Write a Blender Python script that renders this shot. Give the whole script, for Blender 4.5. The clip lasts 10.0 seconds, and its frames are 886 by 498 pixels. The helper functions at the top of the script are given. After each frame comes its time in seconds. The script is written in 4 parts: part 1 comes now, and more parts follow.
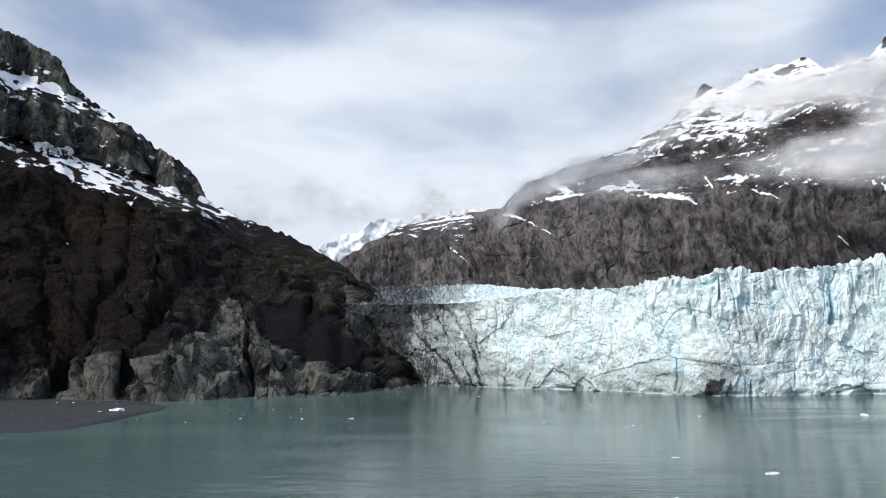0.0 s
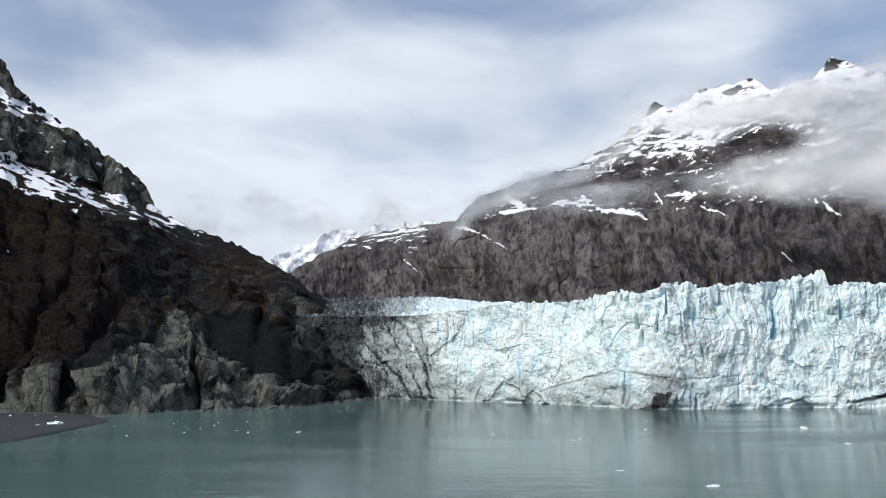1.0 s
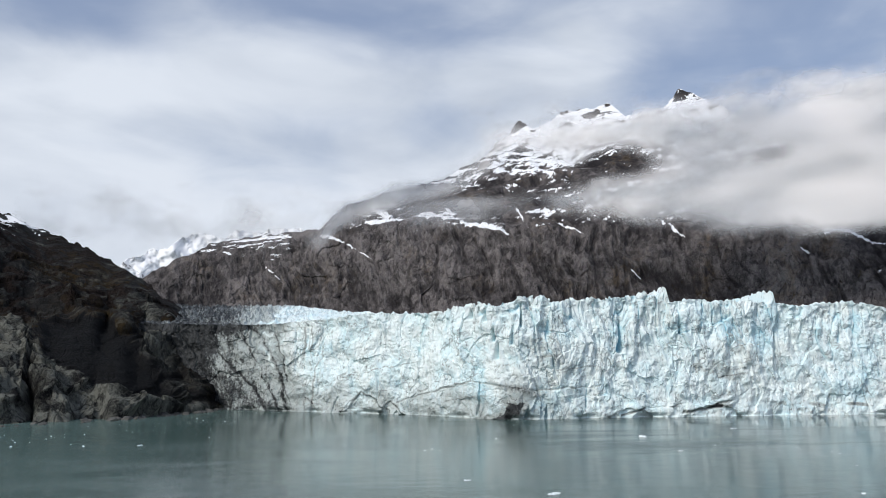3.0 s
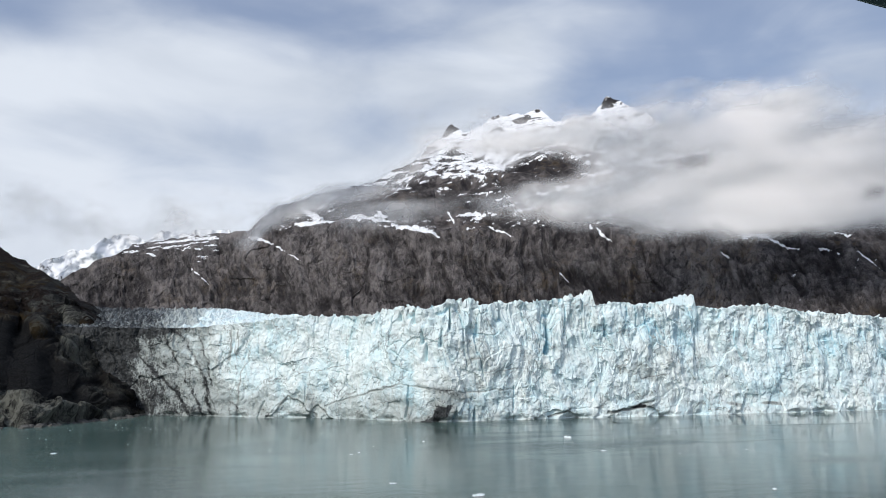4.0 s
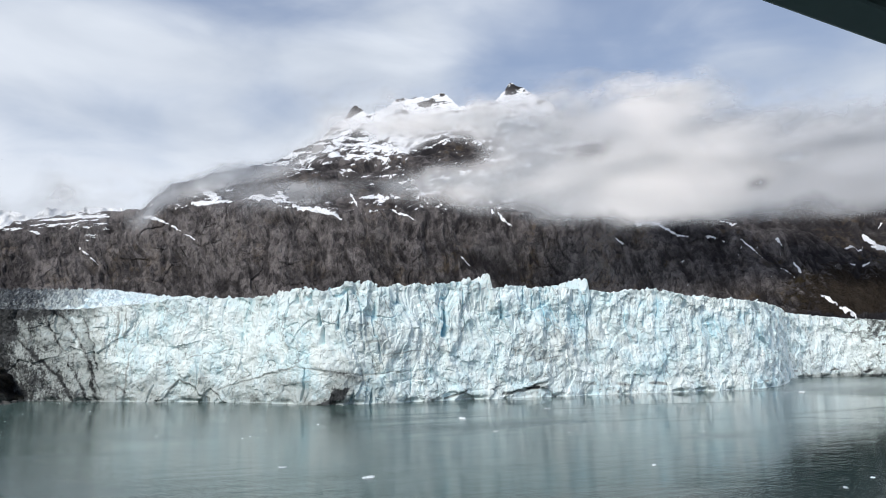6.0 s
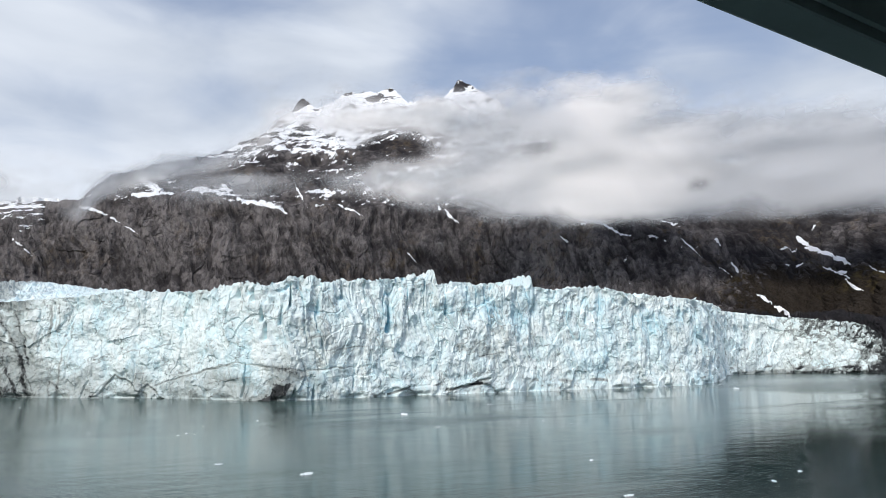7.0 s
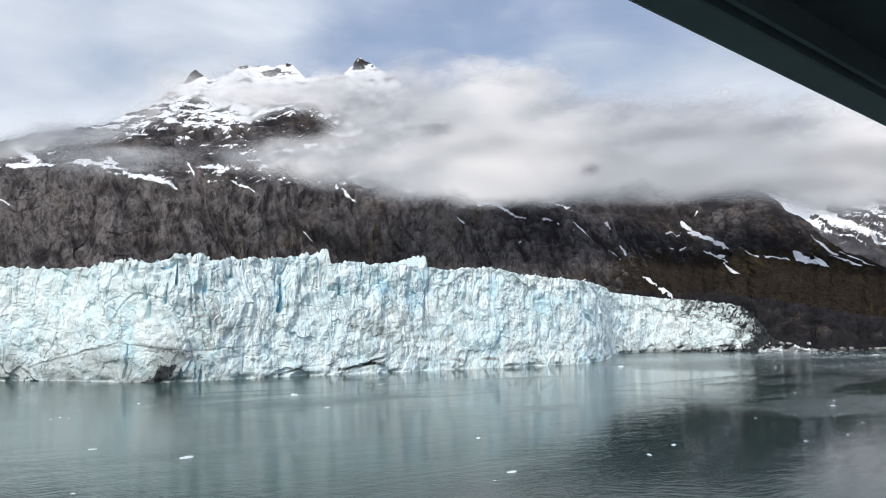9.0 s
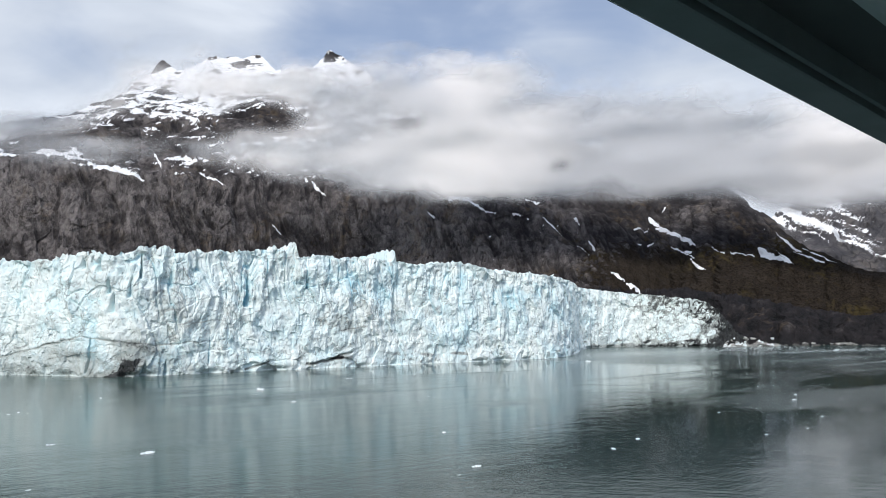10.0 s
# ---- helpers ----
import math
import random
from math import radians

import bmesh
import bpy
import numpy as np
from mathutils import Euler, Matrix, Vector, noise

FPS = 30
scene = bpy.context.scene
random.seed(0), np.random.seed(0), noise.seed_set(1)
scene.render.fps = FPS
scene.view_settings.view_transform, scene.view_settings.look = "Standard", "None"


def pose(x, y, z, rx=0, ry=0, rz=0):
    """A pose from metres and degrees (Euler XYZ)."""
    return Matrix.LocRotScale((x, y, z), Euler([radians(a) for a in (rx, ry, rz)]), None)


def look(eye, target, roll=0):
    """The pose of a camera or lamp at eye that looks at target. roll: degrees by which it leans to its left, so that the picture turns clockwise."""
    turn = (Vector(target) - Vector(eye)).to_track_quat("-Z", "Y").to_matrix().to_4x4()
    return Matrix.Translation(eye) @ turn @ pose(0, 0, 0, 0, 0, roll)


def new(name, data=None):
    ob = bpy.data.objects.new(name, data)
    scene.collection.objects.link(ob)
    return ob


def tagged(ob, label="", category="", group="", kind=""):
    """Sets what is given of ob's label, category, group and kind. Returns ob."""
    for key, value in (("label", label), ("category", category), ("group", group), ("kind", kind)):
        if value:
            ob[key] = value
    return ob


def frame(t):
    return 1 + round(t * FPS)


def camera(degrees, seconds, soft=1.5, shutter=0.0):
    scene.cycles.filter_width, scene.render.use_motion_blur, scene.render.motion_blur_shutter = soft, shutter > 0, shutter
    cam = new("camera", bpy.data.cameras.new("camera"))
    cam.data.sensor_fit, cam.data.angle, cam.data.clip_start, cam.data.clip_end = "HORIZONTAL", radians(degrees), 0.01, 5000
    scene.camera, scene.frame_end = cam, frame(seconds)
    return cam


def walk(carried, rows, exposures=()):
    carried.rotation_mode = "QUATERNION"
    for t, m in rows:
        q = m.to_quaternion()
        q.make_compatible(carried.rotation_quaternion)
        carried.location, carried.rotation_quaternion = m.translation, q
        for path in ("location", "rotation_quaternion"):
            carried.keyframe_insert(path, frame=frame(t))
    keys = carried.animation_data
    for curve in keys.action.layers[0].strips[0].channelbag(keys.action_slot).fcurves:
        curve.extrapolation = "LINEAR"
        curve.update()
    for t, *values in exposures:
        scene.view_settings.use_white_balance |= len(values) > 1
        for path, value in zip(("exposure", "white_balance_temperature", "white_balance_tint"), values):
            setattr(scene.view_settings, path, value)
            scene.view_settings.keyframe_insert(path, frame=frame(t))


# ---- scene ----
cam = camera(58.20, 10.0, soft=0.7)
PATH = [
    (0, (-0.000, -0.000, 34.000), (1.104, 99.373, 45.123), -0.41),
    (0.5, (0.744, 0.073, 34.089), (3.636, 99.306, 46.109), -0.28),
    (1, (1.498, 0.144, 34.178), (8.338, 99.109, 46.794), -0.13),
    (1.5, (2.248, 0.214, 34.246), (13.889, 98.640, 47.542), -0.14),
    (2, (2.983, 0.275, 34.275), (18.994, 98.027, 47.993), 0.17),
    (2.5, (3.710, 0.304, 34.246), (23.316, 97.387, 48.041), 0.37),
    (4, (5.877, 0.280, 34.037), (37.494, 94.065, 48.345), -0.04),
    (4.5, (6.614, 0.287, 33.977), (42.039, 92.724, 48.139), -0.08),
    (5, (7.362, 0.322, 33.928), (45.559, 91.782, 47.201), -0.32),
    (5.5, (8.119, 0.360, 33.894), (48.582, 90.943, 46.445), -0.34),
    (7, (10.371, 0.483, 33.794), (59.205, 86.961, 45.488), 0.11),
    (7.5, (11.087, 0.530, 33.767), (63.291, 85.067, 45.097), 0.01),
    (8, (11.773, 0.578, 33.745), (66.910, 83.305, 44.529), -0.02),
    (8.5, (12.440, 0.628, 33.716), (70.093, 81.728, 43.664), 0.04),
    (9, (13.094, 0.673, 33.689), (72.752, 80.392, 42.951), 0.14),
    (9.5, (13.738, 0.709, 33.659), (75.117, 79.151, 42.570), 0.26),
    (10, (14.378, 0.740, 33.628), (77.003, 78.226, 42.226), 0.32),
]
walk(cam, [(t, look(eye, target, roll)) for t, eye, target, roll in PATH], [(0, 0.08), (0.5, 0.08), (1.2, 0.0), (2.5, -0.10), (4, -0.08), (5.5, -0.04), (8, 0.0), (10, 0.05)])

# ---- sky and light ----
EYE = 34.0
SUN_AZ, SUN_EL = -125.0, 38.0


class Nodes:
    """A small helper to wire shader nodes."""

    def __init__(self, tree):
        self.t = tree
        tree.nodes.clear()

    def add(self, kind, ins=None, **props):
        n = self.t.nodes.new(kind)
        for k, v in props.items():
            setattr(n, k, v)
        for k, v in (ins or {}).items():
            if isinstance(v, bpy.types.NodeSocket):
                self.t.links.new(v, n.inputs[k])
            else:
                n.inputs[k].default_value = v
        return n

    def math(self, op, a, b=0.0, clamp=False):
        return self.add("ShaderNodeMath", {0: a, 1: b}, operation=op, use_clamp=clamp).outputs[0]

    def mix(self, fac, a, b, blend="MIX"):
        n = self.t.nodes.new("ShaderNodeMix")
        n.data_type, n.blend_type = "RGBA", blend
        for i, v in ((0, fac), (6, a), (7, b)):
            if isinstance(v, bpy.types.NodeSocket):
                self.t.links.new(v, n.inputs[i])
            else:
                n.inputs[i].default_value = v if i == 0 else (*v, 1.0)[:4]
        return n.outputs[2]

    def noise(self, vec, scale, detail=5.0, rough=0.55, distort=0.0):
        return self.add("ShaderNodeTexNoise", {"Vector": vec, "Scale": scale, "Detail": detail, "Roughness": rough, "Distortion": distort}).outputs["Fac"]

    def ramp(self, fac, lo, hi, a=0.0, b=1.0):
        return self.add("ShaderNodeMapRange", {0: fac, 1: lo, 2: hi, 3: a, 4: b}, interpolation_type="SMOOTHSTEP", clamp=True).outputs[0]

    def scaled(self, vec, s):
        return self.add("ShaderNodeMapping", {"Vector": vec, "Scale": s}).outputs[0]

    def attr(self, name):
        return self.add("ShaderNodeAttribute", attribute_name=name).outputs["Fac"]


world = bpy.data.worlds.new("world")
scene.world = world
world.use_nodes = True
w = Nodes(world.node_tree)
sky = w.add("ShaderNodeTexSky", sky_type="NISHITA", sun_disc=False, sun_elevation=radians(SUN_EL), sun_rotation=radians(SUN_AZ % 360), altitude=10.0)
way = w.add("ShaderNodeTexCoord").outputs["Generated"]
blue = w.mix(1.0, sky.outputs[0], (0.1, 0.1, 0.1), "MULTIPLY")
blue = w.mix(0.5, blue, (0.43, 0.52, 0.74))
flat = w.scaled(way, (1.0, 1.0, 2.2))
veil = w.noise(flat, 2.3, 5.0, 0.45, 0.5)
wisps = w.noise(w.scaled(way, (1.4, 1.4, 3.4)), 4.0, 6.0, 0.5, 0.6)
cover = w.math("ADD", w.math("MULTIPLY", veil, 0.75), w.math("MULTIPLY", wisps, 0.25))
height = w.add("ShaderNodeSeparateXYZ", {0: way}).outputs[2]
low = w.ramp(height, 0.34, 0.12)
cover = w.math("ADD", cover, w.math("MULTIPLY", low, 0.16))
cover = w.math("SUBTRACT", cover, w.math("MULTIPLY", w.ramp(height, 0.30, 0.44), 0.10))
for gap_az, gap_el, wide, amount in ((-12.3, 23.0, 0.15, 0.12), (-22.0, 20.0, 0.12, 0.06), (30.0, 19.5, 0.10, 0.06), (38.0, 22.5, 0.12, 0.03), (48.0, 21.8, 0.12, 0.04), (53.6, 18.6, 0.09, 0.05), (2.0, 20.0, 0.16, -0.08), (45.0, 18.5, 0.13, -0.10), (54.0, 16.0, 0.12, -0.08), (24.0, 22.0, 0.10, -0.08), (59.0, 15.0, 0.10, -0.10)):
    ga, ge = radians(gap_az), radians(gap_el)
    middle = (math.sin(ga) * math.cos(ge), math.cos(ga) * math.cos(ge), 1.7 * math.sin(ge))
    far = w.add("ShaderNodeVectorMath", {0: w.scaled(way, (1.0, 1.0, 1.7)), 1: middle}, operation="DISTANCE").outputs["Value"]
    cover = w.math("SUBTRACT", cover, w.math("MULTIPLY", w.ramp(far, 0.0, wide, 1.0, 0.0), amount))
mask = w.ramp(cover, 0.33, 0.62)
shade = w.noise(w.scaled(way, (1.0, 1.0, 2.6)), 3.4, 5.0, 0.5, 0.4)
cloud = w.mix(w.math("ADD", w.ramp(shade, 0.3, 0.7), w.math("MULTIPLY", low, 0.35), clamp=True), (0.58, 0.645, 0.75), (0.79, 0.85, 0.945))
w.add("ShaderNodeOutputWorld", {0: w.add("ShaderNodeBackground", {0: w.mix(mask, blue, cloud), 1: 1.0}).outputs[0]})

sun = new("sun", bpy.data.lights.new("sun", "SUN"))
sun.data.energy, sun.data.angle, sun.data.color = 2.8, radians(16.0), (1.0, 0.96, 0.9)
a, e = radians(SUN_AZ), radians(SUN_EL)
sun.matrix_world = look((300 * math.sin(a) * math.cos(e), 300 * math.cos(a) * math.cos(e), 300 * math.sin(e)), (0, 0, 0))


# ---- noise on arrays ----
def grid_hash(ix, iy, iz, seed):
    h = (ix.astype(np.int64) * 374761393 + iy.astype(np.int64) * 668265263 + iz.astype(np.int64) * 2147483647 + seed * 974711) & 0xFFFFFFFF
    h = ((h ^ (h >> 13)) * 1274126177) & 0xFFFFFFFF
    h = ((h ^ (h >> 16)) * 2246822519) & 0xFFFFFFFF
    return ((h ^ (h >> 15)) & 0xFFFFFF) / float(0xFFFFFF)


def value_noise(x, y, seed=0):
    """Smooth noise from -1 to 1 on a unit grid."""
    x, y = np.broadcast_arrays(np.asarray(x, float), np.asarray(y, float))
    ix, iy = np.floor(x), np.floor(y)
    fx, fy = x - ix, y - iy
    ux, uy = fx * fx * fx * (fx * (fx * 6 - 15) + 10), fy * fy * fy * (fy * (fy * 6 - 15) + 10)

    def slope(dx, dy):
        turn = 2 * np.pi * grid_hash(ix + dx, iy + dy, ix * 0, seed)
        return np.cos(turn) * (fx - dx) + np.sin(turn) * (fy - dy)

    top = slope(0, 0) * (1 - ux) + slope(1, 0) * ux
    bottom = slope(0, 1) * (1 - ux) + slope(1, 1) * ux
    return 1.5 * (top * (1 - uy) + bottom * uy)


def fbm(x, y, seed=0, octaves=5, gain=0.5):
    out, amp, f = 0.0, 1.0, 1.0
    for o in range(octaves):
        out = out + amp * value_noise(x * f + 17.3 * o, y * f - 9.1 * o, seed + o)
        amp, f = amp * gain, f * 2.03
    return out


def ridged(x, y, seed=0, octaves=4, gain=0.5):
    out, amp, f = 0.0, 1.0, 1.0
    for o in range(octaves):
        out = out + amp * (1 - 2 * np.abs(value_noise(x * f + 3.7 * o, y * f + 5.2 * o, seed + o)))
        amp, f = amp * gain, f * 2.1
    return out


def cells(x, y, seed=0):
    """Nearest and second distance to scattered points, and a random number of the nearest one."""
    return facets(x, y, seed)[:3]


def facets(x, y, seed=0):
    """As cells, and the height of a randomly tilted flat facet in each cell."""
    x, y = np.broadcast_arrays(np.asarray(x, float), np.asarray(y, float))
    ix, iy = np.floor(x), np.floor(y)
    f1, f2, who, tilt = np.full(x.shape, 9.0), np.full(x.shape, 9.0), np.zeros(x.shape), np.zeros(x.shape)
    for dx in (-1, 0, 1):
        for dy in (-1, 0, 1):
            cx, cy = ix + dx, iy + dy
            px, py = cx + grid_hash(cx, cy, cx * 0, seed), cy + grid_hash(cx, cy, cx * 0 + 1, seed)
            d = np.hypot(px - x, py - y)
            r, ra, rb = (grid_hash(cx, cy, cx * 0 + q, seed) for q in (2, 3, 4))
            near = d < f1
            f2 = np.where(near, f1, np.minimum(f2, d))
            who = np.where(near, r, who)
            tilt = np.where(near, 2 * (ra - 0.5) * (x - px) + 2 * (rb - 0.5) * (y - py) + (r - 0.5), tilt)
            f1 = np.where(near, d, f1)
    return f1, f2, who, tilt


def step(lo, hi, v):
    k = np.clip((v - lo) / (hi - lo), 0, 1)
    return k * k * (3 - 2 * k)


def along(points, v):
    p = np.array(points, float)
    return np.interp(v, p[:, 0], p[:, 1])


def smooth_along(points, v, width):
    """Like along, with rounded corners."""
    return sum(along(points, v + k * width) * g for k, g in ((-1, 0.15), (-0.5, 0.22), (0, 0.26), (0.5, 0.22), (1, 0.15)))


def raised(x, y, z, height):
    """The points of a grid moved along its normals."""
    p = np.stack([x, y, z], -1)
    n = np.cross(np.gradient(p, axis=0), np.gradient(p, axis=1))
    n = n / np.maximum(np.linalg.norm(n, axis=-1, keepdims=True), 1e-9)
    n = n * np.sign((n * np.array([0, -0.5, 1.0])).sum(-1, keepdims=True))
    p = p + n * height[..., None]
    return p[..., 0], p[..., 1], p[..., 2]


def run_up(r, z):
    """Metres along each column of a slope."""
    return np.concatenate([np.zeros((len(r), 1)), np.cumsum(np.hypot(np.diff(r, axis=1), np.diff(z, axis=1)), 1)], 1)


# ---- meshes ----
def sheet(name, x, y, z, material, attrs=None, flat_faces=False, parent=None):
    """A mesh on a grid of columns and rows, with float attributes on its points."""
    n, m = x.shape
    co = np.stack([x, y, z], -1).reshape(-1, 3)
    k = np.arange(n * m).reshape(n, m)
    quads = np.stack([k[:-1, :-1], k[1:, :-1], k[1:, 1:], k[:-1, 1:]], -1).reshape(-1, 4)
    return raw_mesh(name, co, quads, material, attrs, flat_faces, parent)


def raw_mesh(name, co, quads, material, attrs=None, flat_faces=False, parent=None):
    me = bpy.data.meshes.new(name)
    me.vertices.add(len(co))
    me.vertices.foreach_set("co", np.ascontiguousarray(co, np.float32).ravel())
    me.loops.add(quads.size)
    me.loops.foreach_set("vertex_index", np.ascontiguousarray(quads, np.int32).ravel())
    me.polygons.add(len(quads))
    me.polygons.foreach_set("loop_start", np.arange(0, quads.size, quads.shape[1], dtype=np.int32))
    me.polygons.foreach_set("use_smooth", np.full(len(quads), not flat_faces))
    me.update(calc_edges=True)
    me.validate()
    for key, values in (attrs or {}).items():
        layer = me.attributes.new(key, "FLOAT", "POINT")
        layer.data.foreach_set("value", np.ascontiguousarray(values, np.float32).ravel())
    me.materials.append(material)
    ob = new(name, me)
    ob.parent = parent
    return ob


def part(name, bm, material, parent, label=""):
    me = bpy.data.meshes.new(name)
    bm.to_mesh(me)
    bm.free()
    me.materials.append(material)
    ob = new(name, me)
    ob.parent = parent
    return tagged(ob, label)


# ---- materials ----
def material(name):
    m = bpy.data.materials.new(name)
    m.use_nodes = True
    return m, Nodes(m.node_tree)


def finish(n, shader):
    n.add("ShaderNodeOutputMaterial", {0: shader})


def ice_material(name, white, deep):
    m, n = material(name)
    p = n.add("ShaderNodeTexCoord").outputs["Object"]
    big, fine = n.noise(p, 0.03, 4.0), n.noise(n.scaled(p, (1, 1, 0.7)), 0.40, 8.0, 0.72, 0.3)
    fall = n.noise(n.scaled(p, (1, 1, 0.25)), 0.55, 6.0, 0.65)
    panel = n.noise(n.scaled(p, (1, 1, 0.7)), 0.075, 6.0, 0.62, 0.5)
    c = n.mix(n.ramp(big, 0.3, 0.7), white, (0.84, 0.91, 0.895))
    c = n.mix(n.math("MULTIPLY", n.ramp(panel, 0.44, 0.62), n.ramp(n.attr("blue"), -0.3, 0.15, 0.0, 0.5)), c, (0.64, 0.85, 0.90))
    for turn, size, seldom in ((0.25, 0.13, 0.50), (-0.5, 0.10, 0.54), (1.3, 0.07, 0.53), (0.1, 0.30, 0.52)):
        along_crack = n.add("ShaderNodeMapping", {"Vector": p, "Rotation": (0.0, turn, 0.0), "Scale": (1.0, 1.0, 3.3)}, vector_type="TEXTURE").outputs[0]
        line = n.math("ABSOLUTE", n.math("SUBTRACT", n.noise(along_crack, size, 6.0, 0.55, 0.4), 0.5))
        some = n.ramp(n.noise(along_crack, size * 0.9 + 0.021, 3.0, 0.6), seldom, seldom + 0.08)
        c = n.mix(n.math("MULTIPLY", n.math("MULTIPLY", n.ramp(line, 0.003, 0.016, 1.0, 0.0), some), 0.62), c, (0.19, 0.21, 0.21))
    c = n.mix(n.math("MULTIPLY", n.ramp(fine, 0.50, 0.72), 0.26), c, (0.50, 0.68, 0.74))
    c = n.mix(n.math("MULTIPLY", n.ramp(fall, 0.58, 0.74), 0.12), c, (0.54, 0.65, 0.67))
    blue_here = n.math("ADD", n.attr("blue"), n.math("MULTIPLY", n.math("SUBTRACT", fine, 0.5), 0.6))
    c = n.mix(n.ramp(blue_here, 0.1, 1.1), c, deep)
    grit = n.noise(n.scaled(p, (1, 1, 0.45)), 0.55, 8.0, 0.75)
    dirt_shade = n.math("ADD", n.attr("dirt_shade"), n.math("MULTIPLY", n.math("SUBTRACT", grit, 0.5), 1.0))
    dirt_shade = n.math("ADD", dirt_shade, n.math("MULTIPLY", n.math("SUBTRACT", n.noise(p, 0.9, 4.0, 0.7), 0.5), n.ramp(n.attr("dirt_shade"), 0.1, 0.5, 0.2, 0.8)))
    c = n.mix(n.ramp(n.attr("dirt_shade"), 0.15, 0.40, 0.0, 0.90), c, (0.31, 0.36, 0.36))
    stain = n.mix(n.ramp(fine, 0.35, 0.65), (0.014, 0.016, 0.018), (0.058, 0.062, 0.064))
    c = n.mix(n.math("MULTIPLY", n.ramp(dirt_shade, 0.12, 0.50), 0.40), c, (0.53, 0.55, 0.52))
    c = n.mix(n.ramp(dirt_shade, 0.38, 0.82), c, stain)
    rough = n.math("ADD", fine, n.math("MULTIPLY", n.noise(p, 1.1, 5.0, 0.7), 0.6))
    bump = n.add("ShaderNodeBump", {"Height": rough, "Strength": 0.45, "Distance": 1.2})
    b = n.add("ShaderNodeBsdfPrincipled", {"Base Color": c, "Roughness": 0.55, "IOR": 1.31, "Normal": bump.outputs[0]})
    finish(n, b.outputs[0])
    return m


def rock_material(name, dark, light, warm, grain=0.05, lift=2.5, snowy=(0.86, 0.875, 0.90), upright=0.35, seam=0.07, cut=0.7, soil=(0.036, 0.022, 0.015), rusty=0.5, fineness=9.0, crisp=3.0, column=1.6, blocks=0.0, warp=0.5, mottle=3.4):
    """Bedrock. tone: from dark to light rock; veg: brown plants and soil; snow: lying snow."""
    m, n = material(name)
    p = n.add("ShaderNodeTexCoord").outputs["Object"]
    q = n.scaled(p, (1, 1, upright))
    big, mid, fine = n.noise(q, grain * 0.18, 4.0), n.noise(q, grain, 8.0, 0.7, 0.5), n.noise(q, grain * fineness, 6.0, 0.75)
    shift = n.add("ShaderNodeVectorMath", {0: q, 1: n.add("ShaderNodeVectorMath", {0: n.add("ShaderNodeTexNoise", {"Vector": q, "Scale": grain * 1.5, "Detail": 4.0}).outputs["Color"], "Scale": warp / grain}, operation="SCALE").outputs[0]}).outputs[0]
    joint = n.add("ShaderNodeTexVoronoi", {"Vector": n.scaled(shift, (1.3, 1.3, 0.8)), "Scale": seam}, feature="DISTANCE_TO_EDGE").outputs["Distance"]
    cleft = n.ramp(joint, 0.0, 0.07, 1.0, 0.0)
    patch = n.math("ADD", n.math("MULTIPLY", n.math("SUBTRACT", mid, 0.5), mottle), n.math("MULTIPLY", n.math("SUBTRACT", fine, 0.5), crisp))
    patch = n.math("ADD", patch, n.math("MULTIPLY", n.math("SUBTRACT", n.noise(n.scaled(p, (1, 1, 0.12 * upright + 0.02)), grain * 1.6, 6.0, 0.65), 0.5), column))
    if blocks:
        for size, share in ((1.3, 1.0), (3.4, 0.8)):
            cell = n.add("ShaderNodeTexVoronoi", {"Vector": n.scaled(shift, (1, 1, 0.55 / upright)), "Scale": grain * size}).outputs["Color"]
            patch = n.math("ADD", patch, n.math("MULTIPLY", n.math("SUBTRACT", n.add("ShaderNodeSeparateColor", {0: cell}).outputs[0], 0.5), blocks * share))
    tone = n.math("MULTIPLY", n.math("MAXIMUM", n.attr("tone"), 0.0), n.math("MAXIMUM", n.math("ADD", patch, 1.0), 0.0))
    c = n.mix(n.ramp(tone, 0.0, 1.0), dark, light)
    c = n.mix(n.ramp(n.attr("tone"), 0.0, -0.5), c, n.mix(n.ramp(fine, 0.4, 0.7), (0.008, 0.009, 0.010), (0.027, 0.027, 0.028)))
    rust = n.ramp(n.math("MULTIPLY", n.ramp(big, 0.45, 0.7), n.ramp(mid, 0.4, 0.65)), 0.0, 1.0)
    c = n.mix(n.math("MULTIPLY", n.math("MULTIPLY", rust, rusty), n.ramp(n.attr("tone"), -0.1, 0.1)), c, warm)
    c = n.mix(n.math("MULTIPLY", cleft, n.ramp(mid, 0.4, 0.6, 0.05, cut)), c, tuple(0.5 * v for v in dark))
    even, speck = n.noise(p, grain * 1.3, 8.0, 0.68, 0.4), n.noise(p, grain * 7, 5.0, 0.7)
    veg = n.math("ADD", n.attr("veg"), n.math("MULTIPLY", n.math("SUBTRACT", even, 0.5), 1.6))
    plants = n.mix(n.ramp(speck, 0.35, 0.65), tuple(0.25 * v for v in soil), soil)
    moss = n.mix(n.math("MULTIPLY", n.ramp(big, 0.50, 0.62), n.ramp(even, 0.45, 0.6)), plants, tuple(v * f for v, f in zip(soil, (1.4, 1.38, 0.85))))
    moss = n.mix(n.math("MULTIPLY", n.ramp(big, 0.50, 0.36), n.ramp(fine, 0.45, 0.6)), moss, tuple(1.3 * v for v in soil))
    c = n.mix(n.ramp(veg, 0.40, 0.62), c, moss)
    snow = n.math("ADD", n.attr("snow"), n.math("MULTIPLY", n.math("SUBTRACT", speck, 0.5), 0.40))
    snow = n.math("ADD", snow, n.math("MULTIPLY", n.math("SUBTRACT", even, 0.5), 0.40))
    white = n.ramp(snow, 0.47, 0.53)
    c = n.mix(white, c, snowy)
